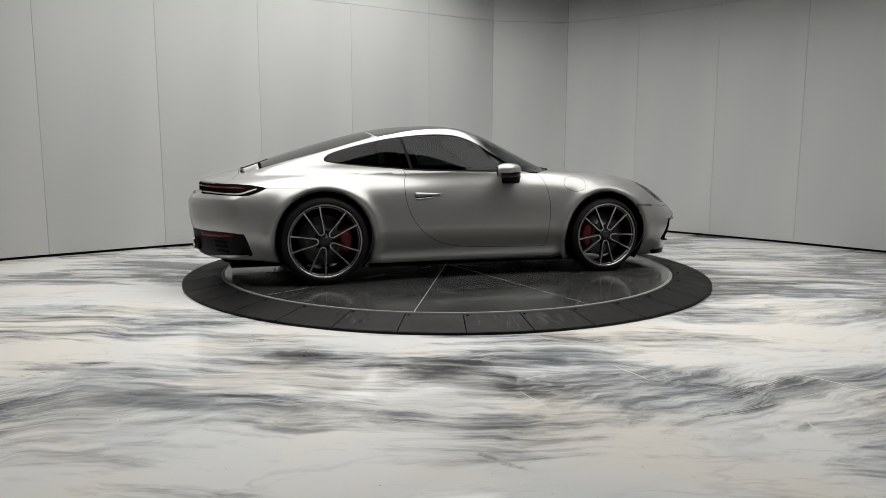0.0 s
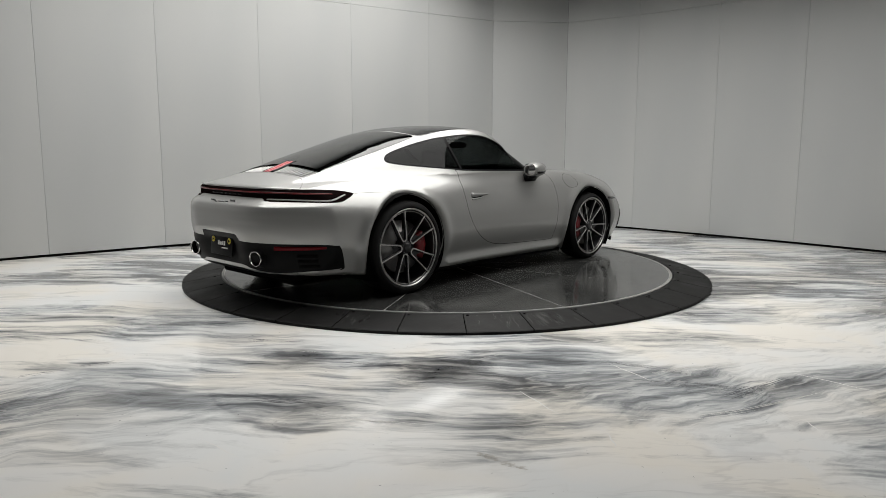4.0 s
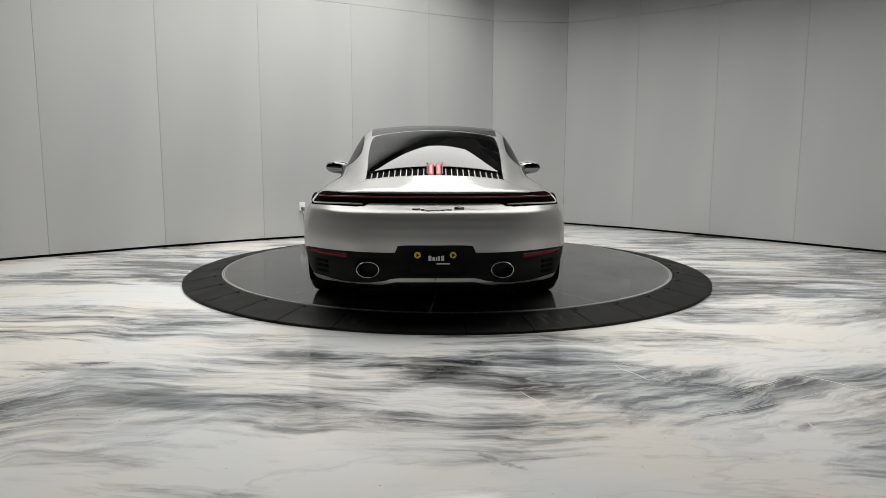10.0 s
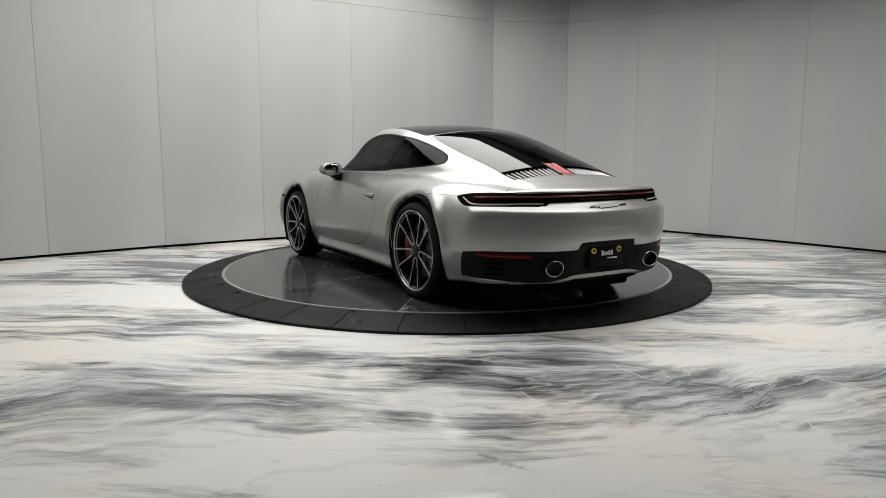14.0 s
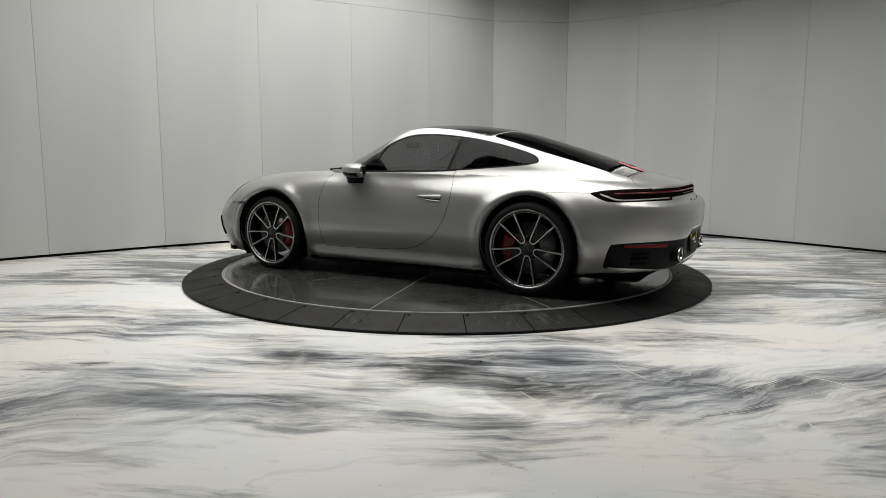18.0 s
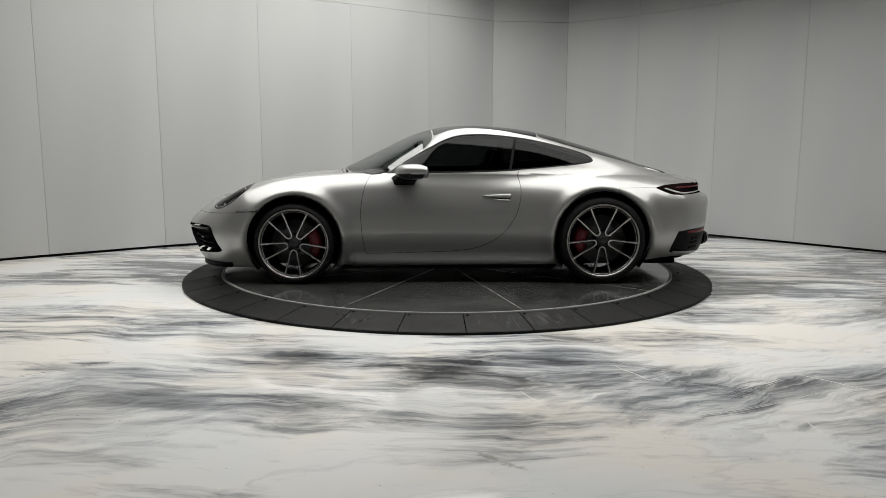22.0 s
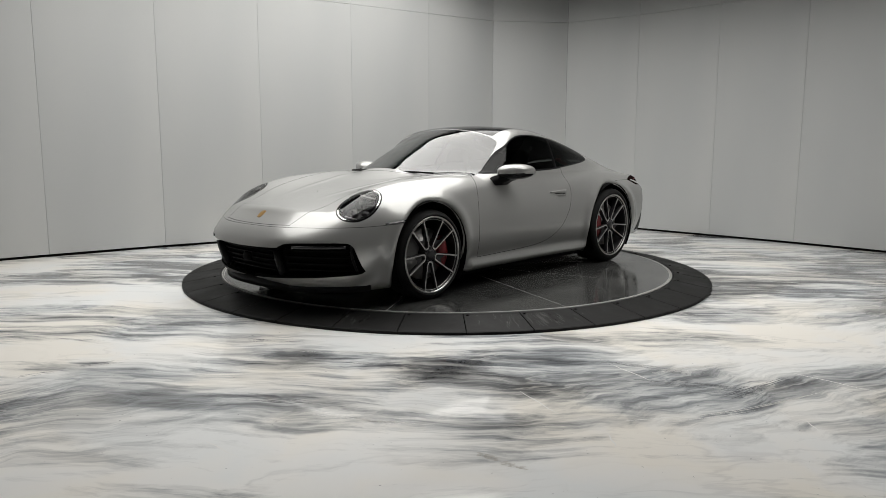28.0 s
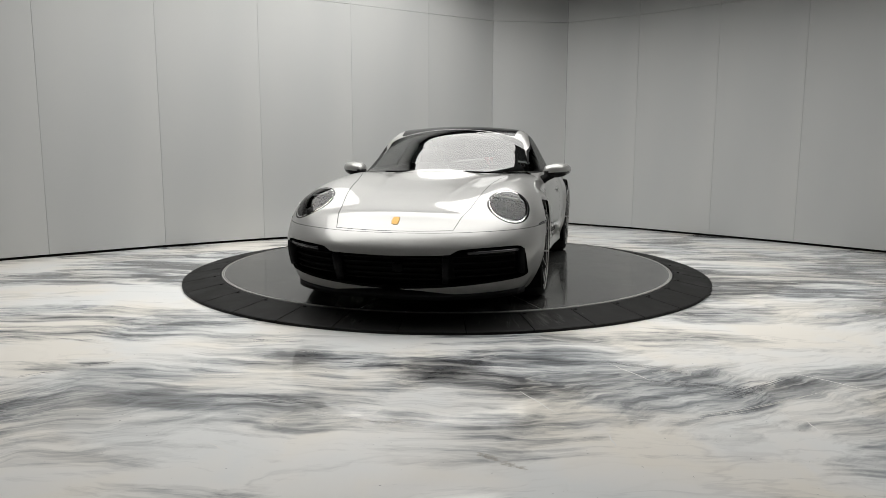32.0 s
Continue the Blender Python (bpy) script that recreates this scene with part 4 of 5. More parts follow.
def build_wheel(x, y, r, w, rim, car, side, front):
    hub = tagged(new("wheel"), "ten-spoke two-tone alloy wheel with a low-profile tyre")
    hub.parent = car
    hub.matrix_basis = pose(x, y * side, r) @ Matrix.Diagonal((1, side, 1, 1))
    bm = bmesh.new()
    lathe(bm, [(rim - .004, -w + .01), (rim + .012, -w), (r - .03, -w + .004), (r - .006, -w + .02), (r, -w + .05), (r + .001, -w / 2), (r, -.05), (r - .004, -.028), (r - .016, -.008), (r - .03, .0), (rim + .02, .004), (rim + .012, .003), (rim + .004, -.006), (rim - .004, -.012)], 96, close=True)
    for k, depth in enumerate((-w * .25, -w * .42, -w * .58, -w * .75)):
        lathe(bm, [(r + .0012, depth - .004), (r - .006, depth - .003), (r - .006, depth + .003), (r + .0012, depth + .004)], 96)
    part("tyre", bm, M["rubber"], hub, "black low-profile tyre")
    bm = bmesh.new()
    lathe(bm, [(rim + .003, -.012), (rim + .005, -.003), (rim + .001, .001), (rim - .005, -.001), (rim - .008, -.006)], 96)
    part("rim_flange", bm, M["alloy"], hub, "machined bright rim edge")
    bm = bmesh.new()
    lathe(bm, [(rim - .007, -.005), (rim - .014, -.012), (rim - .018, -.03), (rim - .03, -.09), (rim - .03, -w + .02)], 72)
    part("rim_barrel", bm, M["alloy_dark"], hub)
    bm = bmesh.new()
    lathe(bm, [(rim - .0165, -.016), (rim - .0185, -.0125), (rim - .0205, -.016)], 96)
    part("rim_step", bm, M["alloy"], hub, "thin bright step inside the rim")
    me = spoke_mesh(rim)
    for i in range(5):
        a = radians(-90 + (3 if front else 0 if side > 0 else -14) + 72 * i)
        ob = new("double_spoke", me)
        ob.parent = hub
        ob.matrix_basis = Matrix.Rotation(-a, 4, "Y")
    bm = bmesh.new()
    lathe(bm, [(.001, -.016), (.028, -.016), (.034, -.020), (.036, -.030)], 32)
    part("hub_cap", bm, M["lamp_grey"], hub, "dark centre cap with a crest")
    bm = bmesh.new()
    lathe(bm, [(.034, -.026), (.045, -.028), (.052, -.045), (.070, -.06), (.070, -.10)], 40)
    part("hub_centre", bm, M["alloy_dark"], hub)
    for i in range(5):
        a = radians(-54 + 72 * i)
        bm = bmesh.new()
        lathe(bm, [(.001, -.024), (.008, -.024), (.010, -.034)], 6)
        bmesh.ops.transform(bm, matrix=Matrix.Translation((.052 * math.cos(a), 0, .052 * math.sin(a))), verts=bm.verts)
        part("wheel_bolt", bm, M["alloy_dark"], hub)
    disc = rim - .085 if front else rim - .09
    bm = bmesh.new()
    lathe(bm, [(.08, -.075), (.085, -.088), (disc, -.09), (disc, -.12), (.085, -.12)], 64)
    rotor = part("brake_disc", bm, M["steel"], hub, "perforated steel brake disc")
    bm = bmesh.new()
    for ring in range(3):
        for i in range(28):
            a = 2 * math.pi * (i + ring * .33) / 28
            rr = disc - .03 - ring * .028
            made = bmesh.ops.create_circle(bm, cap_ends=True, segments=6, radius=.004)
            bmesh.ops.transform(bm, matrix=Matrix.Translation((rr * math.cos(a), -.0895, rr * math.sin(a))) @ Matrix.Rotation(-math.pi / 2, 4, "X"), verts=made["verts"])
    tagged(part("disc_holes", bm, M["dark"], rotor, smooth=False), kind="stuff")
    # caliper behind the spokes, towards the car's middle
    bm = bmesh.new()
    mid, span = (radians(180), 36) if front else (radians(0), 30)
    rows = []
    for k in range(9):
        a = mid + radians(-span + 2 * span * k / 8)
        fat = 1 - .35 * abs(k - 4) / 4
        rows.append([bm.verts.new((rr * math.cos(a), yy, rr * math.sin(a))) for rr, yy in ((disc - .075, -.075), (disc - .07, -.052 - .012 * (1 - fat)), (disc + .0, -.046), (disc + .026 * fat, -.060), (disc + .026 * fat, -.135), (disc - .07, -.135))])
    for p, q in zip(rows, rows[1:]):
        for u in range(6):
            bm.faces.new((p[u], p[(u + 1) % 6], q[(u + 1) % 6], q[u]))
    bm.faces.new(rows[0][::-1]), bm.faces.new(rows[-1])
    bmesh.ops.recalc_face_normals(bm, faces=bm.faces)
    part("brake_caliper", bm, M["red"], hub, "red brake caliper")
    return hub


def build_well(x, cz, r, car, side):
    bm = bmesh.new()
    rows = []
    for k in range(25):
        a = radians(-38 + 256 * k / 24)
        rows.append([bm.verts.new((x + rr * math.cos(a), side * yy, cz + rr * math.sin(a))) for rr, yy in ((r + .004, .90), (r + .012, .86), (r + .02, .52), (.03, .50))])
    for p, q in zip(rows, rows[1:]):
        for u in range(3):
            bm.faces.new((p[u], p[u + 1], q[u + 1], q[u]))
    part("wheel_arch_liner", bm, M["dark"], car, "black wheel arch liner")


def rounded_block(name, lo, hi, bevel, material, parent, label="", m=None):
    bm = bmesh.new()
    box(bm, lo, hi, bevel, m)
    return part(name, bm, material, parent, label)


def blob(bm, c, s, m=None, n=(24, 14), power=1.0):
    made = bmesh.ops.create_uvsphere(bm, u_segments=n[0], v_segments=n[1], radius=1)
    for v in made["verts"]:
        if power != 1:
            v.co = Vector([math.copysign(abs(a) ** power, a) for a in v.co])
        v.co = Vector([a * b for a, b in zip(v.co, s)])
        if m is not None:
            v.co = m @ v.co
        v.co += Vector(c)
    return made["verts"]


def build_seat(car, x, y, k=1.0):
    seat = tagged(new("seat"), "black leather car seat")
    seat.parent = car
    bm = bmesh.new()
    blob(bm, (x + .05, y, .34), (.27, .24 * k, .09), power=.6)
    part("cushion", bm, M["leather"], seat)
    bm = bmesh.new()
    blob(bm, (x - .28, y, .62), (.09, .23 * k, .33), Matrix.Rotation(radians(-18), 3, "Y"), power=.6)
    part("backrest", bm, M["leather"], seat)
    bm = bmesh.new()
    blob(bm, (x - .40, y, .97), (.055, .12 * k, .09), Matrix.Rotation(radians(-14), 3, "Y"), power=.6)
    part("headrest", bm, M["leather"], seat)


def build_interior(car, s):
    build_seat(car, -.02, .36)
    build_seat(car, -.02, -.36)
    rounded_block("cabin_floor", (-1.3, -.72, .16), (1.0, .72, .20), .01, M["dark"], car)
    rounded_block("rear_shelf", (-1.75, -.52, .70), (-.75, .52, .74), .02, M["dark"], car)
    rounded_block("dashboard", (.42, -.70, .60), (.86, .70, .80), .05, M["leather"], car, "black leather dashboard")
    rounded_block("centre_console", (-.45, -.11, .20), (.55, .11, .50), .03, M["leather"], car)
    bm = bmesh.new()
    blob(bm, (.47, .36, .82), (.10, .20, .05), power=.7)
    part("instrument_hood", bm, M["leather"], car)
    wheel = tagged(new("steering_wheel"), "black steering wheel with grey spokes")
    wheel.parent = car
    wheel.matrix_basis = pose(.25, .36, .70, 0, -66, 0)
    bm = bmesh.new()
    tube(bm, [(.18 * math.cos(a), .18 * math.sin(a), 0) for a in np.linspace(0, 2 * math.pi, 40, endpoint=False)], .015, 10, True)
    part("wheel_rim", bm, M["leather"], wheel)
    bm = bmesh.new()
    blob(bm, (0, 0, 0), (.065, .065, .025))
    part("airbag_cover", bm, M["leather"], wheel)
    for a in (0, 180, 90):
        bm = bmesh.new()
        box(bm, (.04, -.018, -.008), (.175, .018, .006), .004, Matrix.Rotation(radians(a), 4, "Z"))
        part("wheel_spoke", bm, M["alloy_dark"], wheel)
    bm = bmesh.new()
    blob(bm, (.27, 0, 1.10), (.02, .11, .032), power=.7)
    part("rear_view_mirror", bm, M["black"], car)


def build_mirror(car, side):
    top = tagged(new("door_mirror"), "silver door mirror with a black foot")
    top.parent = car
    top.matrix_basis = Matrix.Diagonal((1, side, 1, 1))

    def shell(test, scale=1.0):
        bm = bmesh.new()
        vs = blob(bm, (0, 0, 0), (1, 1, 1), n=(40, 24), power=.75)
        for v in vs:
            x, y, z = v.co
            x = x * .125 if x > 0 else x * .10
            x -= .045 * y + .02 * max(y, 0) ** 2
            zz = z * (.062 - .012 * max(y, 0) ** 2) + .006 * y
            v.co = Vector((.285 + x * scale, .905 + y * .112 * scale, .888 + zz * scale))
        bmesh.ops.delete(bm, geom=[f for f in bm.faces if not test(f.calc_center_median())], context="FACES")
        return bm
    part("mirror_cap", shell(lambda c: c.z > .878 and c.x > .218 - .3 * (c.y - .905)), M["paint"], top)
    part("mirror_base", shell(lambda c: c.z <= .882 and c.x > .218 - .3 * (c.y - .905), .985), M["black_gloss"], top, "black underside of the mirror")
    part("mirror_rim", shell(lambda c: .196 - .3 * (c.y - .905) < c.x <= .222 - .3 * (c.y - .905), .99), M["paint"], top)
    bm = bmesh.new()
    made = bmesh.ops.create_circle(bm, cap_ends=True, segments=40, radius=1)
    for v in made["verts"]:
        y = math.copysign(abs(v.co.x) ** .8, v.co.x)
        z = math.copysign(abs(v.co.y) ** .8, v.co.y)
        v.co = Vector((.205 - .045 * y, .908 + .098 * y, .890 + .049 * z))
    part("mirror_glass", bm, M["mirror"], top, "mirror glass")
    bm = bmesh.new()
    rows = []
    for y, x0, x1, z0, z1 in ((.775, .28, .46, .752, .842), (.80, .275, .44, .772, .856), (.84, .26, .41, .806, .870), (.89, .24, .39, .828, .878)):
        rows.append([bm.verts.new(v) for v in ((x0, y, z0), (x1, y, z0), (x1, y, z1), (x0, y, z1))])
    for p, q in zip(rows, rows[1:]):
        for k in range(4):
            bm.faces.new((p[k], p[(k + 1) % 4], q[(k + 1) % 4], q[k]))
    bm.faces.new(rows[0][::-1]), bm.faces.new(rows[-1])
    bmesh.ops.bevel(bm, geom=list(bm.edges), offset=.006, segments=2, affect="EDGES")
    part("mirror_foot", bm, M["black"], top, "black mirror foot")


def surface_at(p, axis, outward):
    """The point of the skin on the line through p along an axis."""
    ts = np.linspace(-.25, .25, 2001)
    d = np.zeros(3)
    d[axis] = outward
    q = np.array(p, float) + ts[:, None] * d
    f = field(q)
    k = np.where((f[:-1] < 0) & (f[1:] >= 0))[0]
    return q[k[-1]] if len(k) else np.array(p, float)


def strip_on_skin(bm, pts, axis, outward, half, lift, across=(0, 0, 1), thick=.004):
    """A thin raised band along points that are dropped on to the skin."""
    rows = []
    ac = Vector(across).normalized()
    halves = half if isinstance(half, list) else [half] * len(pts)
    for p, half in zip(pts, halves):
        q = surface_at(p, axis, outward)
        n = Vector(unit(grad(q[None]))[0])
        q = Vector(q)
        rows.append([bm.verts.new(q + ac * (-half) + n * (lift - thick)), bm.verts.new(q + ac * (-half) + n * lift), bm.verts.new(q + ac * half + n * lift), bm.verts.new(q + ac * half + n * (lift - thick))])
    for p, q in zip(rows, rows[1:]):
        for k in range(4):
            bm.faces.new((p[k], q[k], q[(k + 1) % 4], p[(k + 1) % 4]))
    bm.faces.new(rows[0]), bm.faces.new(rows[-1][::-1])
    bmesh.ops.recalc_face_normals(bm, faces=bm.faces)


def wrap_on_skin(bm, rows, side, lift, thick):
    """A band round a rear corner: rows of angle, height and half width."""
    phi, zs, hs = (np.array(v, float) for v in zip(*rows))
    a = np.linspace(phi[0], phi[-1], 40)
    z, h = np.interp(a, phi, zs), np.interp(a, phi, hs)
    ring = []
    t = np.linspace(.2, .9, 2401)
    for ak, zk, hk in zip(np.radians(a), z, h):
        q = np.stack([-1.55 - t * np.cos(ak), .30 + t * np.sin(ak), np.full_like(t, zk)], -1)
        f = field(q)
        k = np.where((f[:-1] < 0) & (f[1:] >= 0))[0][0]
        n = unit(grad(q[k][None]))[0]
        up = Vector((0, 0, 1))
        o, n = Vector(q[k]), Vector(n)
        o.y, n.y = o.y * side, n.y * side
        ring.append([bm.verts.new(o + up * b * hk + n * c) for b, c in ((-1, lift - thick), (-1, lift), (1, lift), (1, lift - thick))])
    for p, q in zip(ring, ring[1:]):
        for k in range(4):
            bm.faces.new((p[k], q[k], q[(k + 1) % 4], p[(k + 1) % 4]))
    bm.faces.new(ring[0]), bm.faces.new(ring[-1][::-1])
    bmesh.ops.recalc_face_normals(bm, faces=bm.faces)


def build_headlamp(car, s, side):
    lamp = tagged(new("headlight"), "round headlight with a clear lens and dark housing")
    lamp.parent = car
    skin_part(s, "lens", ["headlamp"], M["lens"], lamp, both=False, side=side, gap=.001, fold=.01)
    skin_part(s, "bezel", ["lamp_ring"], M["black_gloss"], lamp, "black headlight surround", both=False, side=side, gap=.001, fold=.03)
    skin_part(s, "bowl", ["headlamp"], M["lamp_grey"], lamp, both=False, side=side, gap=0, fold=0, sink=.075)
    c = Vector((1.738, .700, .713))
    e1, e2 = (Vector(unit(np.array(v, float))) for v in VIEWS["lamp"])
    e2 = (e2 - e1 * e1.dot(e2)).normalized()
    n = e1.cross(e2)
    if n.x < 0:
        n = -n
    f = Matrix.Diagonal((1, side, 1, 1))
    frame_m = f @ Matrix(((e1.x, e2.x, n.x, c.x), (e1.y, e2.y, n.y, c.y), (e1.z, e2.z, n.z, c.z), (0, 0, 0, 1)))
    skin_part(s, "light_ring", ["lamp_rim"], M["chrome"], lamp, "bright ring round the lens", both=False, side=side, gap=.0005, fold=.02)
    for u, v, r in ((.045, .03, .040), (.045, -.045, .026), (-.035, .055, .026), (-.05, -.035, .034)):
        bm = bmesh.new()
        lathe(bm, [(r * .2, -.050), (r * .7, -.052), (r, -.066), (r + .005, -.058), (r + .005, -.09)], 28, axis="z")
        bmesh.ops.transform(bm, matrix=Matrix.Translation((u, v, 0)), verts=bm.verts)
        ob = part("projector", bm, M["lamp_grey"], lamp)
        ob.matrix_basis = frame_m
    for u, h in ((.098, .062), (-.115, .05)):
        bm = bmesh.new()
        box(bm, (u - .004, -h, -.045), (u + .004, h, -.034), .002)
        ob = part("daytime_lamp", bm, M["lamp_white"], lamp)
        ob.matrix_basis = frame_m


def build_front(car, s):
    skin_part(s, "grille_backing", ["grille"], M["dark"], car, gap=0, fold=0, sink=.075)
    for side in (1, -1):
        for z, x0 in ((.40, .0), (.35, .0), (.30, .0), (.255, .0)):
            bm = bmesh.new()
            pts = [(2.1 - .35 * max(y - .45, 0), y * side, z) for y in np.linspace(.42, .80, 14)]
            strip_on_skin(bm, pts, 0, 1, .005, -.042, thick=.02)
            part("intake_slat", bm, M["slat"], car, "black air intake slat")
        bm = bmesh.new()
        pts = [(2.1 - .35 * max(y - .45, 0), y * side, .428 + .012 * (y - .5)) for y in np.linspace(.50, .79, 14)]
        strip_on_skin(bm, pts, 0, 1, .009, -.002, thick=.02)
        part("daytime_light_bar", bm, M["lens_dark"], car, "slim clear daytime light bar")
        bm = bmesh.new()
        strip_on_skin(bm, [(1.85, .812 * side, z) for z in np.linspace(.265, .44, 8)], 0, 1, .014, .0, across=(0, 1, 0), thick=.04)
        part("intake_frame", bm, M["black"], car, "black outer frame of the intake")
        bm = bmesh.new()
        pts = [(2.15, y, z) for y, z in ((.37 * side, .40), (.365 * side, .33), (.36 * side, .26), (.355 * side, .22))]
        strip_on_skin(bm, pts, 0, 1, .02, -.012, across=(0, 1, 0), thick=.05)
        part("intake_divider", bm, M["black"], car)
    for z in (.385, .345, .305, .265, .225):
        bm = bmesh.new()
        strip_on_skin(bm, [(2.15, y, z) for y in np.linspace(-.34, .34, 15)], 0, 1, .004, -.052, thick=.016)
        part("intake_slat", bm, M["slat"], car, "black air intake slat")
    bm = bmesh.new()
    strip_on_skin(bm, [(2.05 - .5 * max(abs(y) - .5, 0), y, .140 + .02 * abs(y) ** 3) for y in np.linspace(-.80, .80, 41)], 0, 1, .020, .014, thick=.06)
    part("front_lip", bm, M["black"], car, "black front spoiler lip")
    bm = bmesh.new()
    blob(bm, (2.205, .06, .335), (.018, .035, .03), power=.6)
    part("sensor", bm, M["slat"], car)
    rounded_block("bumper_core", (1.72, -.50, .19), (1.99, .50, .42), .02, M["dark"], car)
    q = surface_at((2.045, 0, .60), 2, 1)
    n = Vector(unit(grad(q[None]))[0])
    bm = bmesh.new()
    pts = [(-.034, -.026), (-.036, .0), (-.03, .02), (.0, .027), (.03, .02), (.036, 0), (.034, -.026), (0, -.030)]
    lo = [bm.verts.new((-v * 1.05, u * .95, .0)) for v, u in pts]
    hi = [bm.verts.new((-v * .95, u * .85, .004)) for v, u in pts]
    bm.faces.new(hi)
    for i in range(8):
        bm.faces.new((lo[i], lo[(i + 1) % 8], hi[(i + 1) % 8], hi[i]))
    bmesh.ops.recalc_face_normals(bm, faces=bm.faces)
    ob = part("bonnet_badge", bm, M["gold"], car, "small gold shield badge", smooth=False)
    ob.matrix_basis = Matrix.Translation(Vector(q)) @ n.to_track_quat("Z", "X").to_matrix().to_4x4()
    for y0, y1, x0 in ((.52, -.02, .0), (.08, -.44, .0)):
        bm = bmesh.new()
        tube(bm, [(.875 - .20 * (y0 - (y0 - y1) * k / 10) ** 2 + .01, y0 - (y0 - y1) * k / 10, .892 - .02 * abs(y0 - (y0 - y1) * k / 10)) for k in range(11)], .008, 6)
        part("wiper", bm, M["black"], car, "black windscreen wiper")


def build_rear(car, s):
    skin_part(s, "tail_lamp_lens", ["tail_lamp"], M["tail_lens"], car, "dark smoked tail light band", gap=.001)
    bm = bmesh.new()
    strip_on_skin(bm, [(-2.1, y, .772) for y in np.linspace(-.50, .50, 37)], 0, -1, .0055, .003, thick=.012)
    part("light_strip", bm, M["red_lamp"], car, "red light strip across the tail")
    bm = bmesh.new()
    strip_on_skin(bm, [(-2.1, y, .7985 - .006 * max(abs(y) - .45, 0) / .2) for y in np.linspace(-.60, .60, 45)], 0, -1, .006, .005, thick=.014)
    part("spoiler_lip", bm, M["paint"], car)
    for y0 in np.linspace(-.18, .18, 7):
        bm = bmesh.new()
        strip_on_skin(bm, [(-2.1, y0 - .022, .75), (-2.1, y0 + .022, .75)], 0, -1, .0045, .003, thick=.008)
        part("letter_bar", bm, M["black_gloss"], car)
    for side in (1, -1):
        bm = bmesh.new()
        wrap_on_skin(bm, [(15, .725, .004), (17, .725, .006), (30, .725, .006), (45, .721, .006), (55, .718, .0065), (59, .720, .008), (62, .727, .009), (66, .742, .009), (70, .756, .006)], side, .0025, .008)
        part("light_guide", bm, M["guide"], car, "clear light guide in the tail lamp")
        bm = bmesh.new()
        wrap_on_skin(bm, [(17, .772, .0055), (35, .770, .0055), (50, .766, .005), (60, .762, .003)], side, .003, .01)
        part("light_strip", bm, M["red_lamp"], car, "red light strip across the tail")
        # reflector, vents and exhaust in the black lower part
        bm = bmesh.new()
        wrap_on_skin(bm, [(23, .401, .014), (30, .402, .014), (40, .404, .013), (50, .406, .011), (55, .408, .008)], side, .002, .008)
        part("reflector", bm, M["reflector"], car, "red rear reflector")
        for z in (.352, .318, .284):
            bm = bmesh.new()
            pts = [(-2.05, y * side, z) for y in np.linspace(.69, .79, 6)]
            strip_on_skin(bm, pts, 0, -1, .012, .002, thick=.012)
            part("vent_slot", bm, M["slat"], car, "black side vent slot")
        pipe = tagged(new("tailpipe"), "oval chrome exhaust tip")
        pipe.parent = car
        pipe.matrix_basis = pose(-2.176, .423 * side, .321)
        bm = bmesh.new()
        ellipse_tube(bm, [(-.036, .065, .045, 0), (-.047, .067, .047, 0), (-.05, .0695, .0495, 0), (-.047, .072, .052, 0), (-.040, .072, .052, 0)])
        part("pipe_rim", bm, M["chrome"], pipe)
        bm = bmesh.new()
        ellipse_tube(bm, [(-.04, .067, .046, 0), (.08, .060, .041, 0), (.081, .001, .001, 0)])
        part("pipe_bore", bm, M["dark"], pipe)
        bm = bmesh.new()
        ellipse_tube(bm, [(-.041, .072, .052, 0), (-.040, .0735, .0535, 0), (.05, .075, .055, 0)])
        part("pipe_sleeve", bm, M["black"], pipe)
        bm = bmesh.new()
        ellipse_tube(bm, [(-.008, .092, .066, 0), (-.026, .080, .058, 0), (-.02, .066, .047, 0)])
        part("pipe_shroud", bm, M["black"], pipe)
    # plate panel with two round marks and bars for the writing
    plate = tagged(new("licence_plate"), "black dealer plate with white bars and two yellow dots")
    plate.parent = car
    plate.matrix_basis = pose(-2.224, 0, .385, 0, 4, 0)
    bm = bmesh.new()
    box(bm, (-.012, -.152, -.078), (0, .152, .078), .004)
    part("plate_panel", bm, M["black"], plate)
    for y in (.111, -.111):
        bm = bmesh.new()
        lathe(bm, [(.001, .0), (.021, .0), (.021, .003)], 28, axis="z")
        ob = part("round_mark", bm, M["yellow"], plate, smooth=False)
        ob.matrix_basis = pose(-.0155, y, .030, 0, -90, 0) @ pose(0, 0, 0, 180, 0, 0)
        bm = bmesh.new()
        bmesh.ops.create_cone(bm, cap_ends=True, segments=3, radius1=.013, radius2=.013, depth=.002)
        ob = part("mark_centre", bm, M["black_gloss"], plate, smooth=False)
        ob.matrix_basis = pose(-.0170, y, .029, 0, 90, 0) @ pose(0, 0, 0, 0, 0, 180)
    for k, (y, w, z, h) in enumerate(((.034, .020, .010, .032), (.010, .016, .006, .024), (-.008, .010, .006, .024), (-.024, .012, .009, .030), (-.046, .018, .010, .032), (-.05, .085, -.024, .009))):
        bm = bmesh.new()
        box(bm, (-.0145, y - w / 2, z - h / 2), (-.0125, y + w / 2, z + h / 2))
        part("print_bar", bm, M["white"], plate, smooth=False)
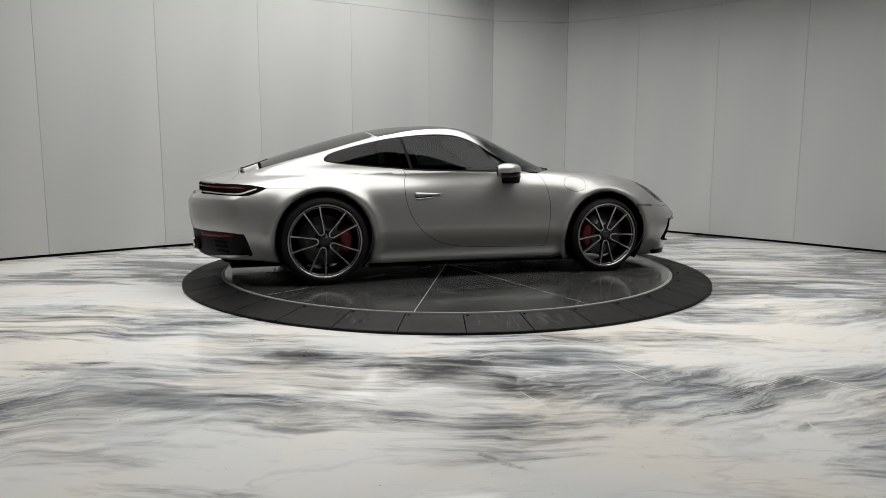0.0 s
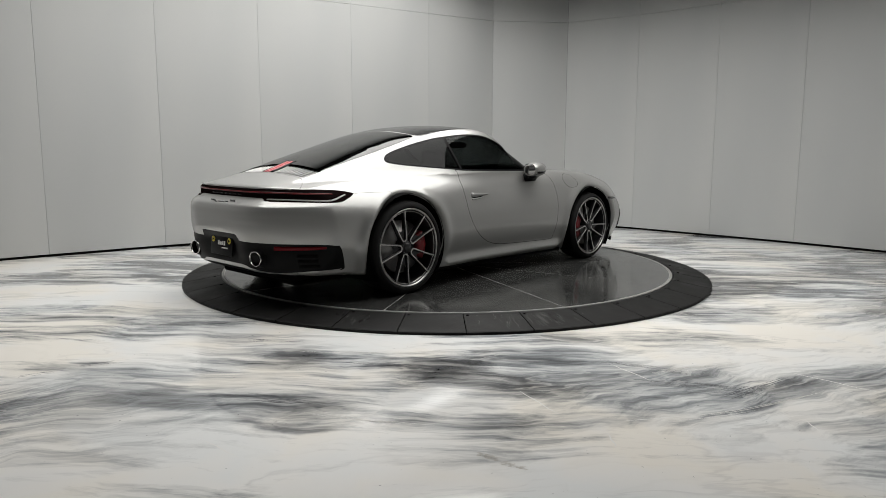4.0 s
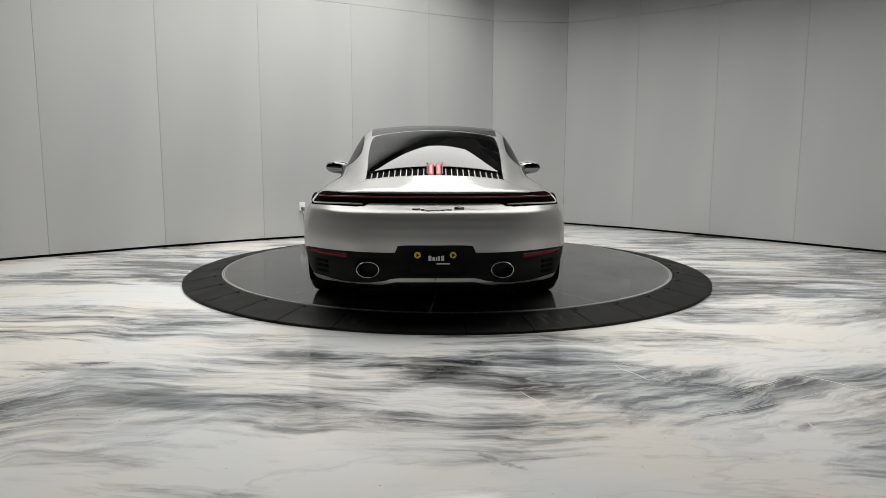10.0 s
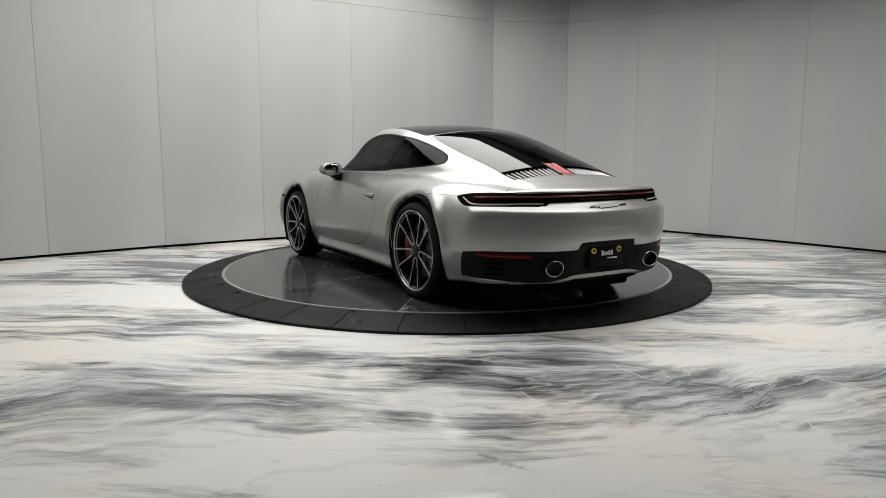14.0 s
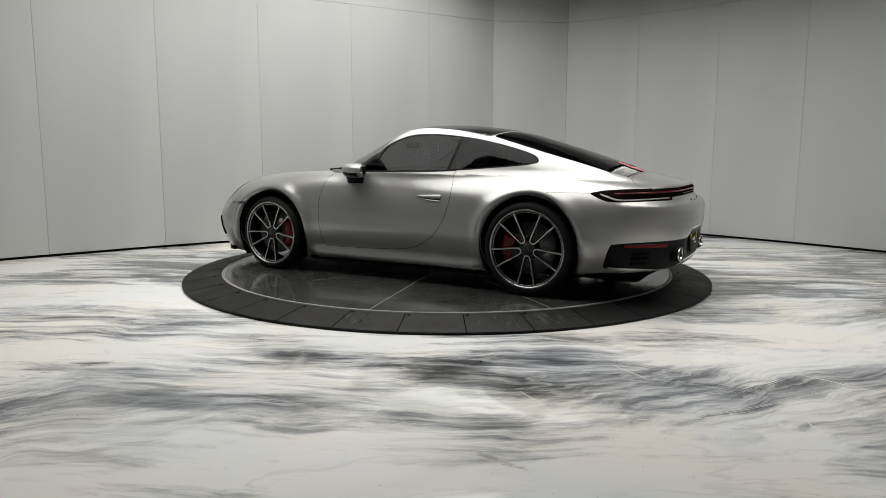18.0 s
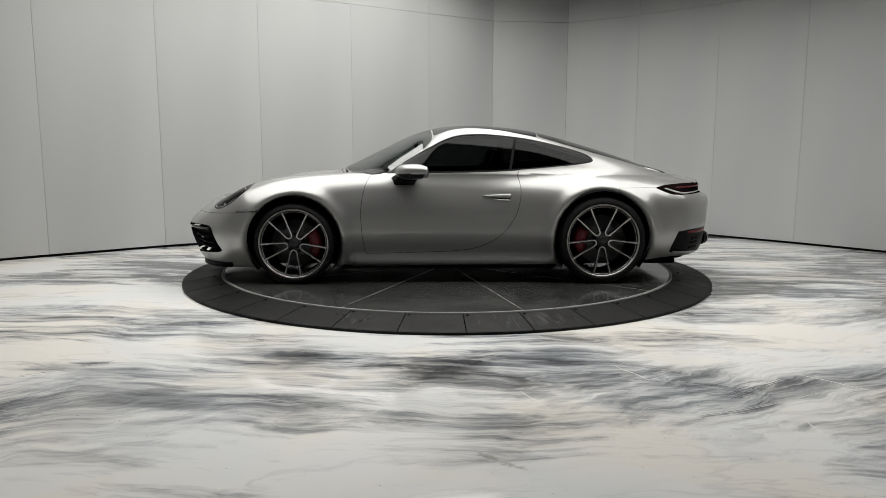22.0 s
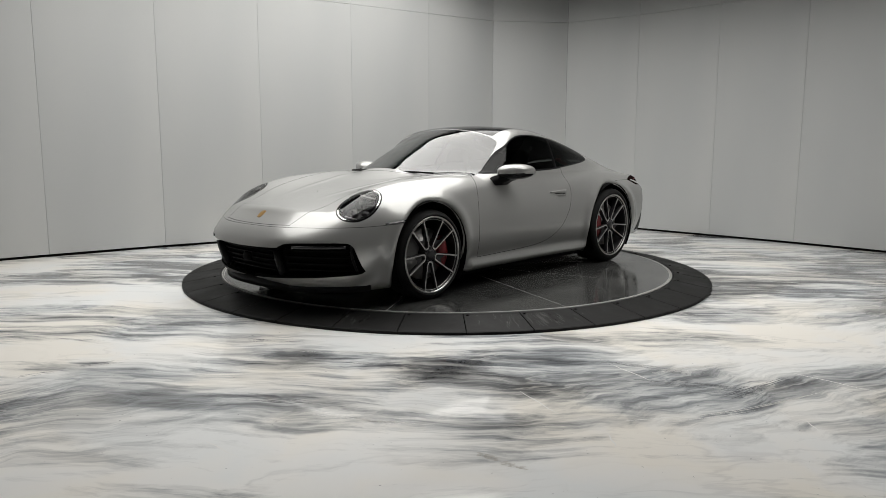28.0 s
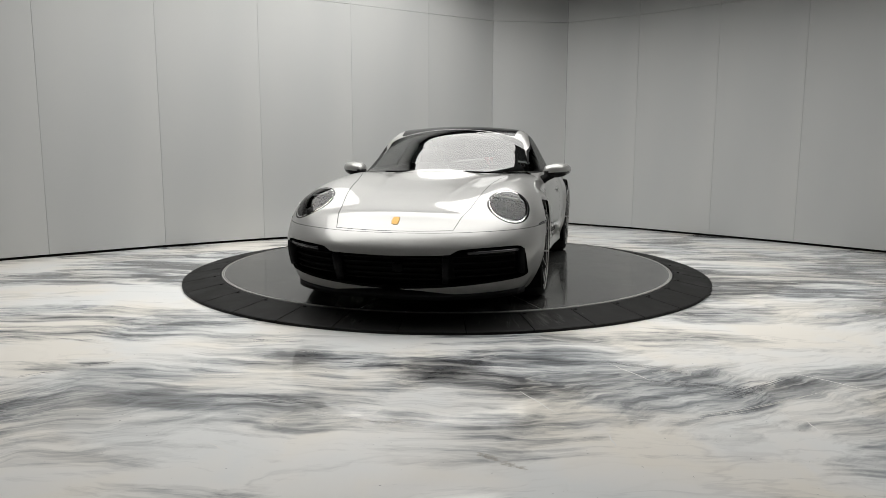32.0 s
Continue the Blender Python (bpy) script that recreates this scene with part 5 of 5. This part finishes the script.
    for y0, y1, z, h in ((.128, .085, .697, .008), (.080, .060, .694, .008), (.055, .030, .690, .005), (.026, .004, .692, .005), (.0, -.022, .692, .005), (-.026, -.05, .693, .005), (-.056, -.09, .695, .005), (-.105, -.16, .700, .012)):
        bm = bmesh.new()
        strip_on_skin(bm, [(-2.2, y * 1.12, z) for y in np.linspace(y0, y1, 3)], 0, -1, h * 1.0, .002, thick=.004)
        part("badge_bar", bm, M["black_gloss"], car)
    # louvres over the engine and the upper brake light
    skin_part(s, "louvre_bed", ["rear_grille"], M["dark"], car, gap=0, fold=0, sink=.02)
    for side in (1, -1):
        for i in range(10):
            y = .075 + .0395 * i
            bm = bmesh.new()
            strip_on_skin(bm, [(x, y * side * (1 - .0 * x), .92) for x in np.linspace(-1.70, -1.835, 6)], 2, 1, .0036, -.005, across=(0, 1, 0), thick=.016)
            part("louvre", bm, M["paint"], car, "bright engine lid louvre")
        bm = bmesh.new()
        strip_on_skin(bm, [(x, .026 * side, .93) for x in np.linspace(-1.63, -1.84, 7)], 2, 1, .018, .003, across=(0, 1, 0), thick=.03)
        part("brake_light", bm, M["red_glow"], car, "red upper brake light")
        bm = bmesh.new()
        strip_on_skin(bm, [(x, .052 * side, .93) for x in np.linspace(-1.61, -1.84, 7)], 2, 1, .004, .004, across=(0, 1, 0), thick=.03)
        part("brake_light_frame", bm, M["black_gloss"], car)


def build_handles(car):
    for side in (1, -1):
        h = tagged(new("door_handle"), "flush silver door handle")
        h.parent = car
        # the recess is only its shade, a black strip raised on the door skin
        for name, x0, x1, z, h0, h1, lift, material in (("grip", -.492, -.272, .697, .018, .004, .010, M["paint"]), ("recess_shade", -.485, -.34, .677, .009, .003, .0012, M["dark"]), ("lower_lip", -.487, -.345, .664, .0055, .0025, .006, M["paint"])):
            bm = bmesh.new()
            xs = np.linspace(x0, x1, 13)
            hs = [h0 + (h1 - h0) * k ** 1.6 for k in np.linspace(0, 1, 13)]
            strip_on_skin(bm, [(x, .86 * side, z + .010 * k * (name != "grip")) for x, k in zip(xs, np.linspace(0, 1, 13) ** 2)], 1, side, hs, lift, thick=lift + .004)
            part(name, bm, material, h)


def build_car():
    car = tagged(new("sports_car"), "silver two-door sports coupe with black roof on the turntable", "car")
    s = cut_skin()
    skin_part(s, "body", ["body"], M["paint"], car, gap=0)
    skin_part(s, "hood", ["hood"], M["paint"], car, gap=.004)
    skin_part(s, "front_bumper", ["front_bumper"], M["paint"], car, gap=.003)
    skin_part(s, "rear_bumper", ["rear_bumper"], M["paint"], car, gap=.0025)
    skin_part(s, "rear_diffuser", ["rear_lower"], M["black"], car, "black lower bumper insert", gap=.001)
    skin_part(s, "spoiler", ["spoiler"], M["paint"], car, gap=.003)
    skin_part(s, "roof_panel", ["roof_panel"], M["black_gloss"], car, "gloss black glass roof", gap=.002)
    skin_part(s, "windshield", ["windshield"], M["glass"], car, "large curved windscreen", gap=0, fold=0)
    skin_part(s, "rear_window", ["rear_window"], M["glass_dark"], car, "dark tinted rear window", gap=0, fold=0)
    for side in (1, -1):
        skin_part(s, "door", ["door"], M["paint"], car, both=False, side=side, gap=.004)
        skin_part(s, "door_window", ["door_glass"], M["glass_door"], car, "tinted side window", both=False, side=side, gap=0, fold=0)
        skin_part(s, "quarter_window", ["quarter_glass"], M["glass_side"], car, "tinted side window", both=False, side=side, gap=0, fold=0)
        skin_part(s, "window_trim", ["side_trim", "pillar_trim"], M["black"], car, "black window trim", both=False, side=side, gap=0, fold=.012)
        bm = bmesh.new()
        strip_on_skin(bm, [(x, .88 * side, z) for x, z in zip(np.linspace(1.50, 1.668, 9), np.linspace(.588, .572, 9))], 1, side, .0085, .002, thick=.012)
        part("marker_housing", bm, M["lens_dark"], car)
        bm = bmesh.new()
        strip_on_skin(bm, [(x, .88 * side, z) for x, z in zip(np.linspace(1.508, 1.66, 9), np.linspace(.5872, .5728, 9))], 1, side, .0035, .004, thick=.012)
        part("side_marker", bm, M["lens_grey"], car, "slim clear side marker lamp")
        skin_part(s, "filler_flap" if side < 0 else "wing_patch", ["filler_flap"], M["paint"], car, both=False, side=side, gap=.003 if side < 0 else 0)
        skin_part(s, "sill", ["sill"], M["black"], car, "black sill strip", both=False, side=side, gap=0, fold=.05)
        build_headlamp(car, s, side)
        build_mirror(car, side)
        build_well(WB, .338, .360, car, side)
        build_well(-WB, .364, .374, car, side)
        build_wheel(WB, .903, RF, .235, .272, car, side, True)
        build_wheel(-WB, .908, RR, .295, .287, car, side, False)
    skin_part(s, "inner_lining", ["body", "door", "roof_panel", "spoiler", "hood", "filler_flap", "front_bumper", "rear_bumper"], M["dark"], car, gap=0, fold=0, sink=.022)
    rounded_block("underbody", (-1.95, -.50, .10), (2.0, .50, .16), .02, M["dark"], car)
    rounded_block("underbody_side", (-.86, -.80, .105), (.86, .80, .15), .02, M["dark"], car)
    bm = bmesh.new()
    blob(bm, (-1.9, 0, .22), (.14, .62, .09), power=.6)
    part("silencer", bm, M["dark"], car)
    build_front(car, s)
    build_rear(car, s)
    build_handles(car)
    build_interior(car, s)
    return car


# ---------------------------------------------------------------- motion of things
def motions(car, disc):
    rows_car, rows_disc = [], []
    for k in range(33):
        a = turn_angle(k)
        rows_disc.append((float(k), pose(0, 0, TABLE_Z, 0, 0, a)))
        rows_car.append((float(k), pose(0, 0, TABLE_Z + .001, 0, 0, a) @ pose(-AXIS[0], -AXIS[1], 0)))
    walk(disc, rows_disc)
    walk(car, rows_car)


build_light()
build_materials()
build_room()
build_floor_marks()
the_disc = build_turntable()
the_car = build_car()
motions(the_car, the_disc)
